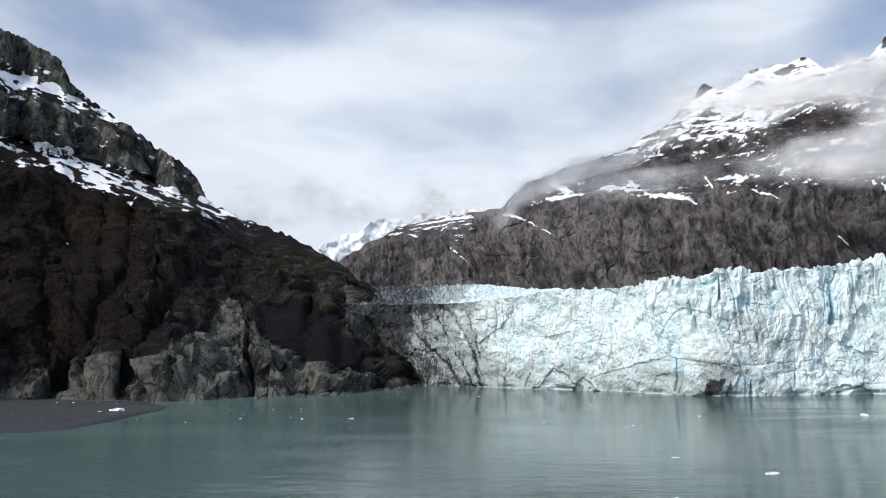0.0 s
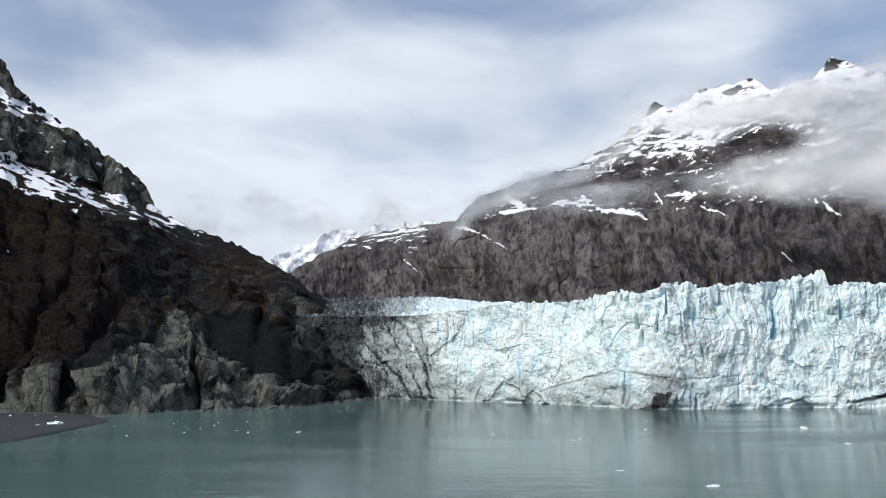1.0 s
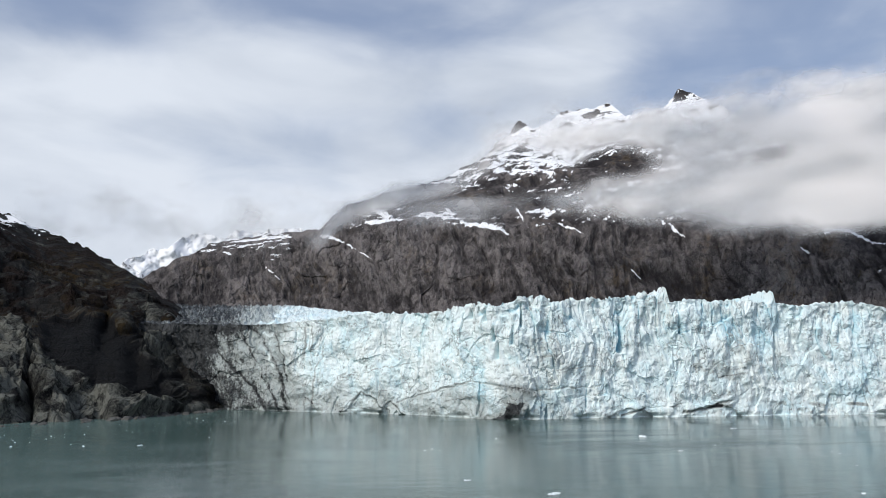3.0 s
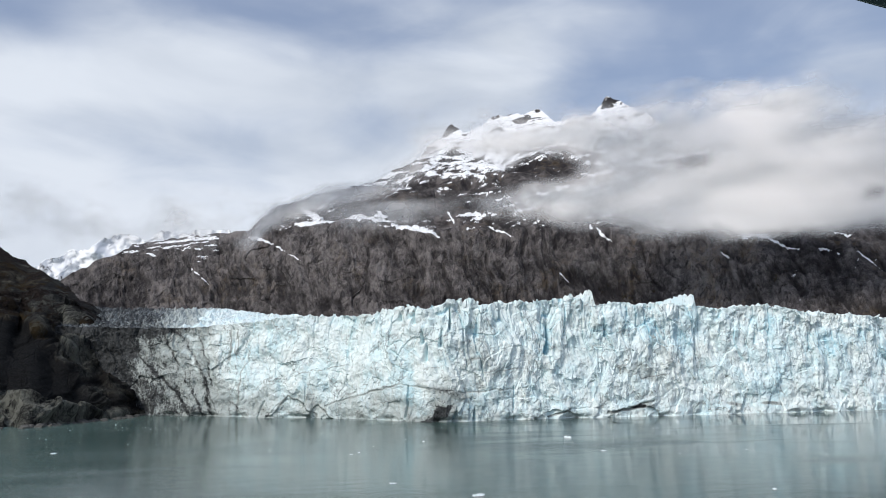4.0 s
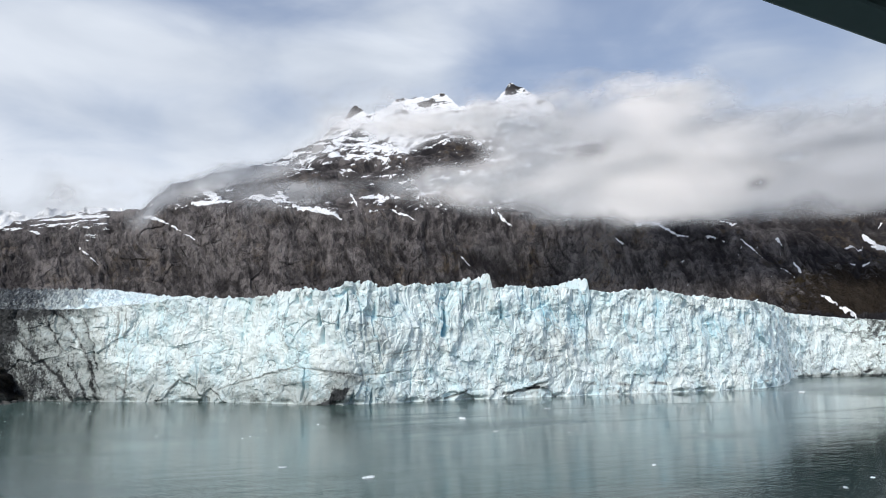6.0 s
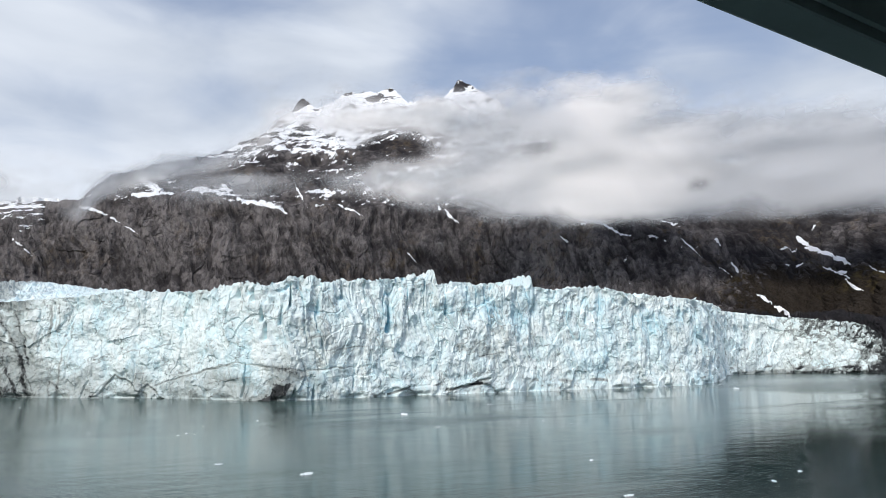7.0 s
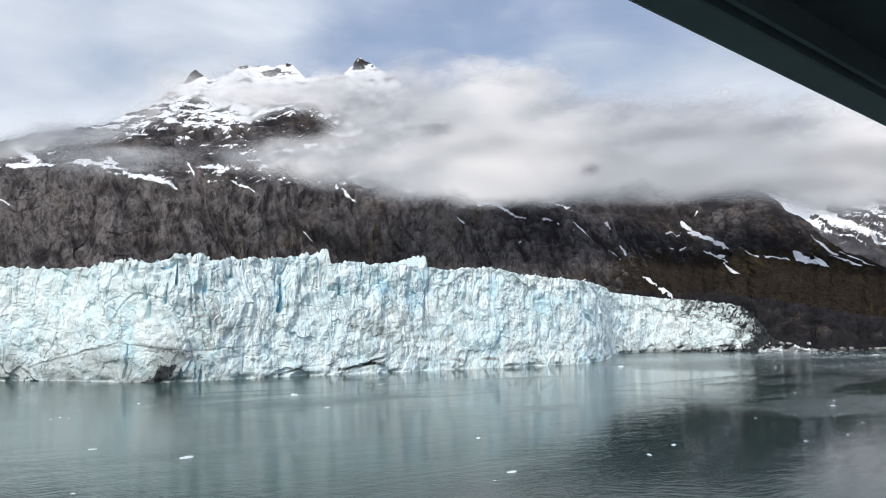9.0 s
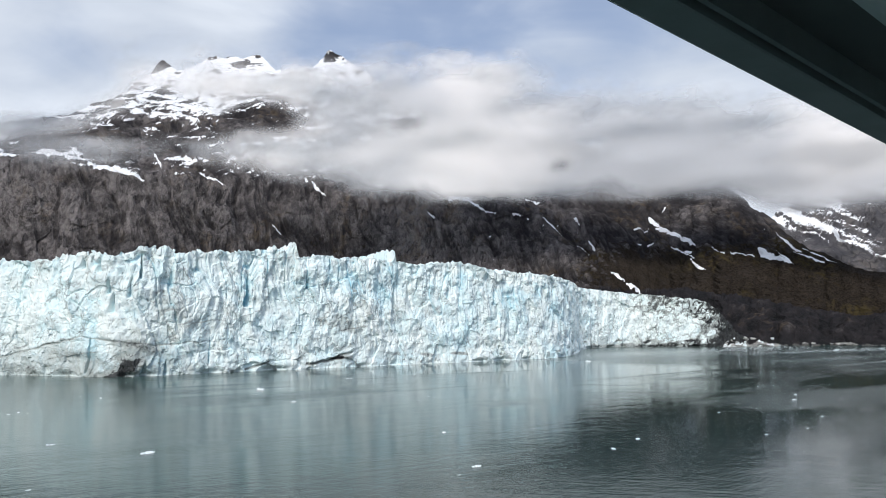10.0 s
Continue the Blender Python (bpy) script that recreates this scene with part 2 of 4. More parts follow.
    bumps = n.math("SUBTRACT", n.math("ADD", n.math("MULTIPLY", mid, 2.2), n.math("MULTIPLY", fine, 0.8)), n.math("MULTIPLY", cleft, 0.6 * cut))
    bump = n.add("ShaderNodeBump", {"Height": bumps, "Strength": n.ramp(white, 0.0, 1.0, 1.0, 0.12), "Distance": lift})
    b = n.add("ShaderNodeBsdfPrincipled", {"Base Color": c, "Roughness": 0.9, "Specular IOR Level": 0.06, "Normal": bump.outputs[0]})
    finish(n, b.outputs[0])
    return m


def water_material():
    m, n = material("silty_water")
    p = n.add("ShaderNodeTexCoord").outputs["Object"]
    wide = n.noise(n.scaled(p, (0.55, 1.5, 1)), 0.009, 5.0, 0.55, 0.6)
    xyz = n.add("ShaderNodeSeparateXYZ", {0: p}).outputs
    x = xyz[0]
    west = n.ramp(x, 120.0, 330.0, 1.0, 0.0)
    # lanes of breeze, with a glassy pool between them
    lanes = n.noise(n.scaled(p, (0.35, 1.7, 1)), 0.011, 5.0, 0.6, 0.8)
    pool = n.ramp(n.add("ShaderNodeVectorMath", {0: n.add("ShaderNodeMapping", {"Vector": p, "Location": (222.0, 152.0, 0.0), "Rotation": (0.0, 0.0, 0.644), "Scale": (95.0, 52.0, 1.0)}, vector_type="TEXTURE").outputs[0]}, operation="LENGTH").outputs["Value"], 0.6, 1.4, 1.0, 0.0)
    breeze = n.math("MULTIPLY", n.ramp(x, 420.0, 640.0), n.ramp(lanes, 0.30, 0.68, 0.25, 1.0))
    breeze = n.math("MAXIMUM", breeze, n.math("MULTIPLY", n.ramp(lanes, 0.40, 0.72), n.ramp(x, 60.0, 160.0)))
    ruffled = n.math("MAXIMUM", n.math("MULTIPLY", n.ramp(wide, 0.40, 0.66), n.math("ADD", n.math("MULTIPLY", west, 0.15), 0.25)), breeze)
    ruffled = n.math("MAXIMUM", ruffled, n.math("MULTIPLY", n.math("MULTIPLY", n.ramp(xyz[1], 290.0, 400.0), n.ramp(x, 430.0, 560.0)), n.ramp(lanes, 0.3, 0.5, 0.7, 1.0)))
    ruffled = n.math("MULTIPLY", ruffled, n.math("SUBTRACT", 1.0, pool))
    ripple = n.noise(n.scaled(p, (0.6, 1.6, 1)), 0.62, 4.0, 0.62, 0.3)
    swell = n.noise(n.scaled(p, (0.6, 1.4, 1)), 0.10, 3.0)
    crests = n.noise(n.add("ShaderNodeMapping", {"Vector": p, "Rotation": (0.0, 0.0, -0.85), "Scale": (10.0, 2.0, 1.0)}, vector_type="TEXTURE").outputs[0], 0.9, 3.0, 0.5, 0.2)
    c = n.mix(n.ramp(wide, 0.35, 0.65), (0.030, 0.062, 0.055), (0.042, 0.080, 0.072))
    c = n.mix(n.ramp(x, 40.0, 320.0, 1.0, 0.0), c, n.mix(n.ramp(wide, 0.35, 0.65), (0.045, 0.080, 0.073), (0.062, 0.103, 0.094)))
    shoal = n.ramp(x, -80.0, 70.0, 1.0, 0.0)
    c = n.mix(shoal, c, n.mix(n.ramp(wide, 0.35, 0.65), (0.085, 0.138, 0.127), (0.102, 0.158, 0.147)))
    # the pool's dark reflection is partly put into the water colour
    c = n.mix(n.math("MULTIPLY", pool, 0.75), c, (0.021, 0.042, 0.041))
    heights = n.math("ADD", n.math("MULTIPLY", ripple, n.math("ADD", n.ramp(ruffled, 0.0, 1.0, 0.022, 0.32), n.math("MULTIPLY", west, 0.025))), n.math("MULTIPLY", swell, n.math("ADD", n.ramp(west, 0.0, 1.0, 0.06, 0.12), n.math("MULTIPLY", shoal, 0.12))))
    near = n.math("MULTIPLY", n.ramp(xyz[1], 100.0, 190.0, 0.12, 0.012), n.ramp(n.noise(p, 0.016, 3.0), 0.42, 0.62, 0.15, 1.0))
    heights = n.math("ADD", heights, n.math("MULTIPLY", crests, near))
    bump = n.add("ShaderNodeBump", {"Height": heights, "Strength": 0.7, "Distance": 1.0})
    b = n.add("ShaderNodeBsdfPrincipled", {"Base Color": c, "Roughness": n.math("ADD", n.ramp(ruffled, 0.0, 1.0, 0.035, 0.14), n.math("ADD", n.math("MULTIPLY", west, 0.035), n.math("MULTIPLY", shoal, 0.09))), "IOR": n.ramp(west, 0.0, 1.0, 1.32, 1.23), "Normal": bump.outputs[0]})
    finish(n, b.outputs[0])
    return m


def cloud_material():
    m, n = material("mist")
    p = n.add("ShaderNodeTexCoord").outputs["Object"]
    puff, curl = n.noise(n.scaled(p, (1, 0.3, 1.1)), 0.0060, 4.0, 0.5, 0.4), n.noise(n.scaled(p, (1, 0.3, 1.1)), 0.020, 5.0, 0.55, 0.3)
    d = n.math("ADD", n.math("MULTIPLY", puff, 0.78), n.math("MULTIPLY", curl, 0.22))
    d = n.math("ADD", n.math("MULTIPLY", n.math("SUBTRACT", d, 0.5), 2.1), n.attr("body"))
    alpha = n.math("MULTIPLY", n.ramp(d, -0.02, 1.02), n.attr("thick"), clamp=True)
    grey = n.noise(n.scaled(p, (1, 0.5, 1.15)), 0.0038, 3.0, 0.5, 0.4)
    colour = n.mix(n.ramp(grey, 0.36, 0.64), (0.68, 0.685, 0.71), (0.94, 0.915, 0.905))
    body = n.add("ShaderNodeMixShader", {0: 0.35, 1: n.add("ShaderNodeBsdfDiffuse", {"Color": colour}).outputs[0], 2: n.add("ShaderNodeBsdfTranslucent", {"Color": colour}).outputs[0]})
    s = n.add("ShaderNodeMixShader", {0: alpha, 1: n.add("ShaderNodeBsdfTransparent").outputs[0], 2: body.outputs[0]})
    finish(n, s.outputs[0])
    return m


def plain_material(name, colour, rough=0.6, scale=6.0, vary=0.25, bump=0.0):
    m, n = material(name)
    p = n.add("ShaderNodeTexCoord").outputs["Object"]
    f = n.noise(p, scale, 6.0, 0.65)
    c = n.mix(n.ramp(f, 0.3, 0.7), tuple(v * (1 - vary) for v in colour), tuple(v * (1 + vary) for v in colour))
    ins = {"Base Color": c, "Roughness": rough}
    if bump:
        ins["Normal"] = n.add("ShaderNodeBump", {"Height": f, "Strength": 0.6, "Distance": bump}).outputs[0]
    finish(n, n.add("ShaderNodeBsdfPrincipled", ins).outputs[0])
    return m


ICE = ice_material("glacier_ice", (0.83, 0.93, 0.945), (0.30, 0.64, 0.78))
FLOE = plain_material("floe_ice", (0.80, 0.86, 0.88), 0.5, 1.2, 0.08, 0.2)
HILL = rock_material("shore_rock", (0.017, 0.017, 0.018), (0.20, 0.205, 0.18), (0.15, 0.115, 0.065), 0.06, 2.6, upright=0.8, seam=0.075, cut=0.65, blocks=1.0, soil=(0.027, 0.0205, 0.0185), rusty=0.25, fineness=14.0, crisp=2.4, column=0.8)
CLIFF = rock_material("cliff_rock", (0.028, 0.026, 0.028), (0.195, 0.178, 0.176), (0.18, 0.132, 0.080), 0.050, 2.2, upright=0.75, seam=0.035, cut=0.25, soil=(0.040, 0.032, 0.025), rusty=0.35, fineness=8.0, crisp=2.4, column=1.0, blocks=0.6, warp=0.2, mottle=1.5)
FAR = rock_material("far_rock", (0.09, 0.09, 0.10), (0.24, 0.22, 0.22), (0.18, 0.16, 0.14), 0.02, 10.0, upright=0.6, seam=0.02)
WATER = water_material()
MIST = cloud_material()
SAND = plain_material("wet_gravel", (0.030, 0.030, 0.030), 0.65, 0.7, 0.6, 0.5)
PAINT = plain_material("dark_deck_paint", (0.115, 0.142, 0.138), 0.5, 3.0, 0.12)
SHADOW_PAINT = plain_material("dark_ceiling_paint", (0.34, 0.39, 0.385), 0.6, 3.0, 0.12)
# near-black stands in for the shade inside the overhang's recess
RECESS_SHADE = plain_material("recess_shade_black", (0.040, 0.048, 0.047), 0.6, 3.0, 0.15)
HULL = plain_material("ship_white", (0.72, 0.72, 0.70), 0.4, 0.5, 0.05)

# ---- water ----
def build_water():
    edges = [-12000, -4000, -1500, -500, 0, 500, 1500, 4000, 12000]
    x, y = np.meshgrid(edges, edges, indexing="ij")
    ob = sheet("water", x.astype(float), y.astype(float), x * 0.0, WATER)
    tagged(ob, "calm grey-green silty fjord water", "water", kind="structure")


build_water()


# ---- the shore hill ----
def polar(az, el, r):
    a = np.radians(az)
    return r * np.sin(a), r * np.cos(a), EYE + r * np.tan(np.radians(el))


def backside(az, el, r, rows=7, depth=500.0):
    """Rows behind the skyline, falling to below the water, so that the land is closed."""
    z0 = EYE + r[:, -1:] * np.tan(np.radians(el[:, -1:]))
    k = np.linspace(0, 1, rows + 1)[1:][None]
    rb = r[:, -1:] + depth * k
    z = z0 * (1 - k ** 1.4) - 4 * k
    return np.concatenate([r, rb], 1), np.concatenate([el, np.degrees(np.arctan2(z - EYE, rb))], 1)


def padded(v, rows=7):
    return np.concatenate([v, np.repeat(v[:, -1:], rows, 1)], 1)


SHORE = [(-95, 380), (-60, 430), (-40, 500), (-28.2, 518), (-25, 530), (-18.9, 473), (-17, 475), (-13, 480), (-8.3, 496), (-6, 517), (-2.8, 551), (-1, 590), (0.5, 640), (3, 700)]
HILL_SKY = [(-95, 12), (-60, 20), (-40, 21.5), (-29.3, 19.4), (-27.7, 18.9), (-25.8, 18.05), (-24.7, 16.2), (-22.3, 14.85), (-20.3, 13.55), (-17.7, 11.95), (-16.9, 11.2), (-16.2, 9.6),
            (-13.6, 8.4), (-10.8, 7.4), (-8.1, 6.0), (-6.6, 5.2), (-5.6, 4.3), (-4.2, 3.5), (-3, 2.3), (-1.6, 0.2), (-0.6, -2.2), (3, -3.2)]
LEDGE_LOW, LEDGE_TOP = [(-60, 16), (-28.9, 10.9), (-24.6, 9.8), (-19.6, 8.6), (-14.8, 8.3)], [(-60, 18), (-29, 12.7), (-25.7, 12.3), (-20.4, 11.1), (-16.3, 9.6), (-14, 9.5)]
LEDGE2_LOW, LEDGE2_TOP = [(-60, 20), (-29.2, 15.7), (-26, 15.3), (-22.3, 14.2)], [(-60, 22), (-29.2, 17.4), (-26, 16.4), (-22.3, 15.0)]


def fan_smooth(az, el):
    """How far a place lies inside the smooth fan of black scree."""
    low, top = along([(-12.4, 0.0), (-6.8, -3.1), (-4.5, -3.4)], az), along([(-12.3, 1.9), (-8.4, 1.9), (-4.9, -2.2), (-4, -3.0)], az)
    return step(low - 0.3, low + 0.5, el) * step(top + 0.4, top - 0.4, el) * step(-12.9, -12.0, az) * step(-4.0, -5.2, az)


def build_hill():
    az = np.concatenate([np.linspace(-95, -32.4, 70), np.arange(-32, 2.6, 0.055)])[:, None]
    s = np.linspace(0, 1, 300)[None]
    rs = along(SHORE, az) + 10 * value_noise(az * 0.7, az * 0, 3)
    bottom = -np.degrees(np.arctan2(EYE + 3, rs))
    crest = along(HILL_SKY, az) + 0.22 * fbm(az * 1.2, az * 0, 5, 5, 0.6) * step(-1, -5, az)
    crest = np.maximum(crest, bottom + 0.3)
    el = bottom + (crest - bottom) * s
    l1, t1, l2, t2 = (along(p, az) for p in (LEDGE_LOW, LEDGE_TOP, LEDGE2_LOW, LEDGE2_TOP))
    wob = 0.40 * fbm(az * 0.45, el * 0.7, 9, 2)
    frayed = 0.45 * fbm(az * 0.9, el * 1.1, 10, 5, 0.6)
    bench1 = step(l1 - 0.2, l1 + 0.2, el + wob) * (1 - step(t1 - 0.2, t1 + 0.1, el + wob))
    bench2 = step(l2 - 0.2, l2 + 0.2, el + wob) * (1 - step(t2 - 0.2, t2 + 0.1, el + wob))
    wall = step(t1 - 0.2, t1 + 0.1, el + wob) * (1 - bench2)
    slab = (1 - step(-0.6, 1.6, el + 0.8 * value_noise(az * 0.6, el * 0.4, 12))) 
    rate = 1.0 + 2.6 * (bench1 + bench2) - 0.65 * wall - 0.62 * slab
    run = np.cumsum(rate, 1) * (crest - bottom) / 299
    span = np.convolve(np.pad(run[:, -1], 30, "edge"), np.ones(61) / 61, "valid")[:, None]
    run = (run - run[:, :1]) / span
    depth = along([(-95, 500), (-40, 700), (-29, 620), (-16.2, 520), (-8, 330), (-4, 200), (-1.5, 90), (3, 40)], az)
    r = rs + depth * run
    xm = np.radians(az) * 560
    zm = run_up(r, EYE + r * np.tan(np.radians(el)))
    slant = xm + 0.25 * zm
    warp = 9 * value_noise(xm / 45, zm / 50, 20)
    gully = ridged((slant + warp) / 60, zm / 300, 21, 3, 0.5)
    big = fbm(xm / 80, zm / 90, 22, 5, 0.55)
    small = fbm(xm / 13, zm / 16, 23, 4, 0.6)
    block = facets((xm + warp) / 24, (zm + warp) / 26, 24)[3]
    chip = facets((xm + 3 * small) / 9, zm / 10, 25)[3]
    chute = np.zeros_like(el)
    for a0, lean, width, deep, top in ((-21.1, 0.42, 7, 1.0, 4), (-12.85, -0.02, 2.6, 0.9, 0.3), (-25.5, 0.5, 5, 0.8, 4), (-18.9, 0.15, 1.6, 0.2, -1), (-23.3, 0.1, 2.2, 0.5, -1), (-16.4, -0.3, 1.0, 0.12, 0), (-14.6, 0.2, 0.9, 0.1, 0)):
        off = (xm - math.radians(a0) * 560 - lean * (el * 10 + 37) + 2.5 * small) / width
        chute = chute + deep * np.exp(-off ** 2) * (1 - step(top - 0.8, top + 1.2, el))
    grow = step(0.0, 0.06, s) * (0.45 + 0.55 * step(-0.5, -5, az)) * (1 - 0.9 * step(0.70, 1.0, s))
    crag = ridged((xm + warp) / 15, (zm + warp) / 22, 26, 4, 0.6)
    bump = grow * (1 - 0.72 * fan_smooth(az, el)) * (8 * gully + 8 * big + 1.2 * small + 4.5 * block + 1.5 * chip + 1.0 * crag - 14 * chute) * (1 - 0.85 * np.clip(bench1 + bench2, 0, 1))
    # pale wave-washed slabs low down, dark walls above, a dark fan of scree and an ochre face
    edge = 0.7 * value_noise(az * 0.7, el * 0.6, 31) + 0.35 * small
    slab_top = along([(-40, -3.2), (-24, -2.9), (-19.8, -3.0), (-17.9, -1.0), (-15.5, 0.9), (-14.3, 2.1), (-13.2, 1.4), (-12.4, -0.1), (-12.0, -0.2), (-9.5, -1.4), (-7, -2.8), (-4, -3.1), (0, -3.4)], az)
    base = step(slab_top + 0.5, slab_top - 0.4, el + edge)
    fan_low, fan_top = along([(-12.4, 0.0), (-6.8, -3.1), (-4.5, -3.4)], az), along([(-12.3, 1.9), (-8.4, 1.9), (-4.9, -2.2), (-4, -3.0)], az)
    fan = step(fan_low - 0.1, fan_low + 0.3, el + 0.3 * small) * step(fan_top + 0.3, fan_top - 0.2, el + 0.3 * small) * step(-12.7, -12.2, az) * step(-4.2, -4.9, az)
    ochre = np.exp(-((az + 5.7) / 1.2) ** 2 - ((el - 1.2 + 0.9 * (az + 5.7)) / 1.3) ** 2)
    pale = np.exp(-((az + 22.5) / 2.0) ** 2) * step(-1.0, -2.2, el + edge)
    # chutes are also toned darker than the ground beside them
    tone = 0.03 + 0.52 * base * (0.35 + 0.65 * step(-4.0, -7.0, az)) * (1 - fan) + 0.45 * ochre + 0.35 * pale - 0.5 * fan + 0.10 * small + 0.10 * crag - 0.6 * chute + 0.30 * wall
    veg = 0.28 + 0.42 * step(0.4, 1.6, el + edge) * (1 - wall) - 0.25 * (crag > 0.9) - 0.8 * base - 0.9 * fan - 0.45 * ochre - 0.2 * bench1 + 0.15 * big - 0.4 * step(-5, -3.5, az)
    veg = np.maximum(veg, 0.72 * step(-17.0, -20.5, az + 1.5 * big) * step(-2.8, -0.8, el + 1.6 * edge) * (1 - wall))
    # snow on the two benches, patches below them
    zv = el * 10
    patchy = fbm((xm + 0.6 * zv) / 17, (zv + 0.25 * xm) / 5.5, 41, 5, 0.65)
    field1 = step(l1 - 1.6, l1 + 0.9, el + frayed) * (1 - step(t1 - 0.3, t1 + 0.15, el + frayed))
    field2 = step(l2 - 0.4, l2 + 0.5, el + frayed) * (1 - step(t2 - 0.4, t2 + 0.2, el + frayed))
    snow = 0.49 * field1 + 0.57 * field2 + 0.26 * patchy + 0.16 * fbm((xm + 0.4 * zv) / 6, (zv + 0.2 * xm) / 2.6, 45, 4, 0.6) + 0.08 * small
    ledges = 0.22 * step(0.55, 0.95, ridged((xm + 1.3 * zv) / 90, (zv + 0.35 * xm) / 11, 43, 3)) * wall
    spots = 0.55 * step(0.85, 1.05, fbm(xm / 9, zv / 6, 44, 3)) * step(3.0, 5.0, el)
    snow = np.where(el > 2.5, snow + ledges + spots, 0.0) - 0.25 * step(l1 - 0.6, l1 - 2.0, el)
    r2, el2 = backside(az, el, r)
    x, y, z = polar(np.repeat(az, r2.shape[1], 1), el2, r2)
    x, y, z = raised(x, y, z, padded(bump))
    hill = new("shore_hill")
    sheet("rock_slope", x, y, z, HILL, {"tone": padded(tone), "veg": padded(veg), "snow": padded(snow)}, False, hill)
    tagged(hill, "steep dark brown rocky hillside with snow benches rising from the water", "hill", kind="structure")


build_hill()


# ---- the mountain behind the glacier ----
CLIFF_R = [(-12, 1900), (-5, 1800), (3, 1740), (12, 1600), (20, 1540), (30, 1560), (40, 1500), (48, 1380), (54, 1180), (58.6, 1075), (63, 1150), (68, 1226), (80, 1250), (95, 1100)]
MOUNT_SKY = [(-12, 1.0), (-8.5, 4.0), (-6.7, 5.5), (-4.8, 6.7), (-1.8, 8.15), (0.7, 8.55), (3.5, 8.9), (5.1, 9.2), (6.0, 10.4), (6.8, 10.9), (10.1, 12.0), (13.4, 12.8), (16.5, 14.3), (18.0, 15.7), (18.8, 16.2), (19.2, 16.9),
             (19.6, 17.0), (19.9, 16.7), (20.4, 16.2), (22.3, 17.4), (24.2, 17.6), (25.8, 18.0), (27.0, 17.0), (29.3, 17.2), (30.2, 17.7), (30.8, 18.75), (31.2, 18.4), (32.2, 17.9), (34.0, 16.9), (36, 15.0), (42, 13.4), (47.5, 12.8), (48.6, 12.3), (52, 11.0),
             (56, 9.9), (58.6, 8.9), (59.6, 8.4), (60.4, 7.4), (61.3, 6.8), (63.7, 4.65), (67, 3.0), (75, 2.2), (85, 1.5), (95, 0.3)]
CLIFF_TOP = [(-12, 9.5), (3, 9.4), (5.2, 9.0), (9.4, 9.7), (14.2, 9.9), (18.3, 9.1), (22.9, 9.5), (25.7, 9.6), (31.8, 8.7), (39.5, 8.2), (44.8, 7.6), (52, 7.0), (60, 6.5), (95, 6)]
STREAKS = [(5.0, 8.75, 6.9, 8.2, 0.10), (6.9, 8.2, 7.6, 7.7, 0.05), (7.9, 7.5, 8.8, 7.1, 0.05), (-1.3, 8.1, 2.4, 8.6, 0.10), (-1.8, 7.4, -1.0, 7.1, 0.10), (1.2, 6.4, 2.5, 5.2, 0.06), (8.5, 10.9, 10.0, 10.0, 0.26), (8.2, 9.6, 11.2, 9.9, 0.12),
           (11.8, 10.1, 15.0, 9.9, 0.17), (15.0, 9.9, 18.6, 8.9, 0.15), (14.0, 10.7, 14.6, 10.0, 0.10), (19.9, 10.3, 21.8, 10.5, 0.09), (22.2, 9.8, 23.9, 8.9, 0.10), (19.2, 10.6, 19.7, 9.8, 0.06), (29.3, 9.6, 30.9, 8.5, 0.11),
           (27.2, 6.2, 27.8, 5.7, 0.07), (38.3, 7.2, 38.8, 6.9, 0.05), (39.6, 8.3, 40.8, 8.4, 0.13), (40.4, 8.5, 43.1, 7.4, 0.11), (42.9, 9.3, 44.4, 8.5, 0.10), (44.5, 8.4, 46.3, 7.9, 0.06),
           (44.3, 7.5, 45.0, 7.3, 0.05), (45.3, 7.1, 45.7, 6.9, 0.05), (46.4, 6.9, 47.8, 5.9, 0.06), (48.7, 6.85, 49.2, 6.25, 0.06), (49.7, 5.5, 50.1, 4.7, 0.10), (48.9, 5.1, 49.5, 4.7, 0.05), (53.7, 6.85, 54.6, 5.95, 0.10),
           (54.2, 6.1, 57.0, 4.85, 0.17), (52.7, 6.2, 53.8, 5.8, 0.06), (53.0, 5.0, 53.2, 4.95, 0.07), (53.7, 4.95, 54.1, 4.85, 0.06), (57.9, 4.7, 58.7, 4.3, 0.07), (59.0, 4.4, 60.6, 3.9, 0.08), (60.9, 4.5, 61.7, 3.75, 0.17),
           (61.4, 4.2, 63.0, 3.3, 0.12), (61.8, 4.5, 62.7, 3.5, 0.08), (55.3, 4.8, 57.0, 3.9, 0.07), (56.5, 3.9, 57.5, 3.1, 0.11), (56.2, 4.4, 56.8, 4.3, 0.08), (61.9, 5.6, 63.6, 4.3, 0.06), (63.0, 4.4, 64.7, 3.4, 0.09), (63.6, 4.6, 65.7, 3.3, 0.06),
           (51.2, 3.35, 52.3, 2.4, 0.07), (52.2, 2.45, 53.3, 1.7, 0.11)]
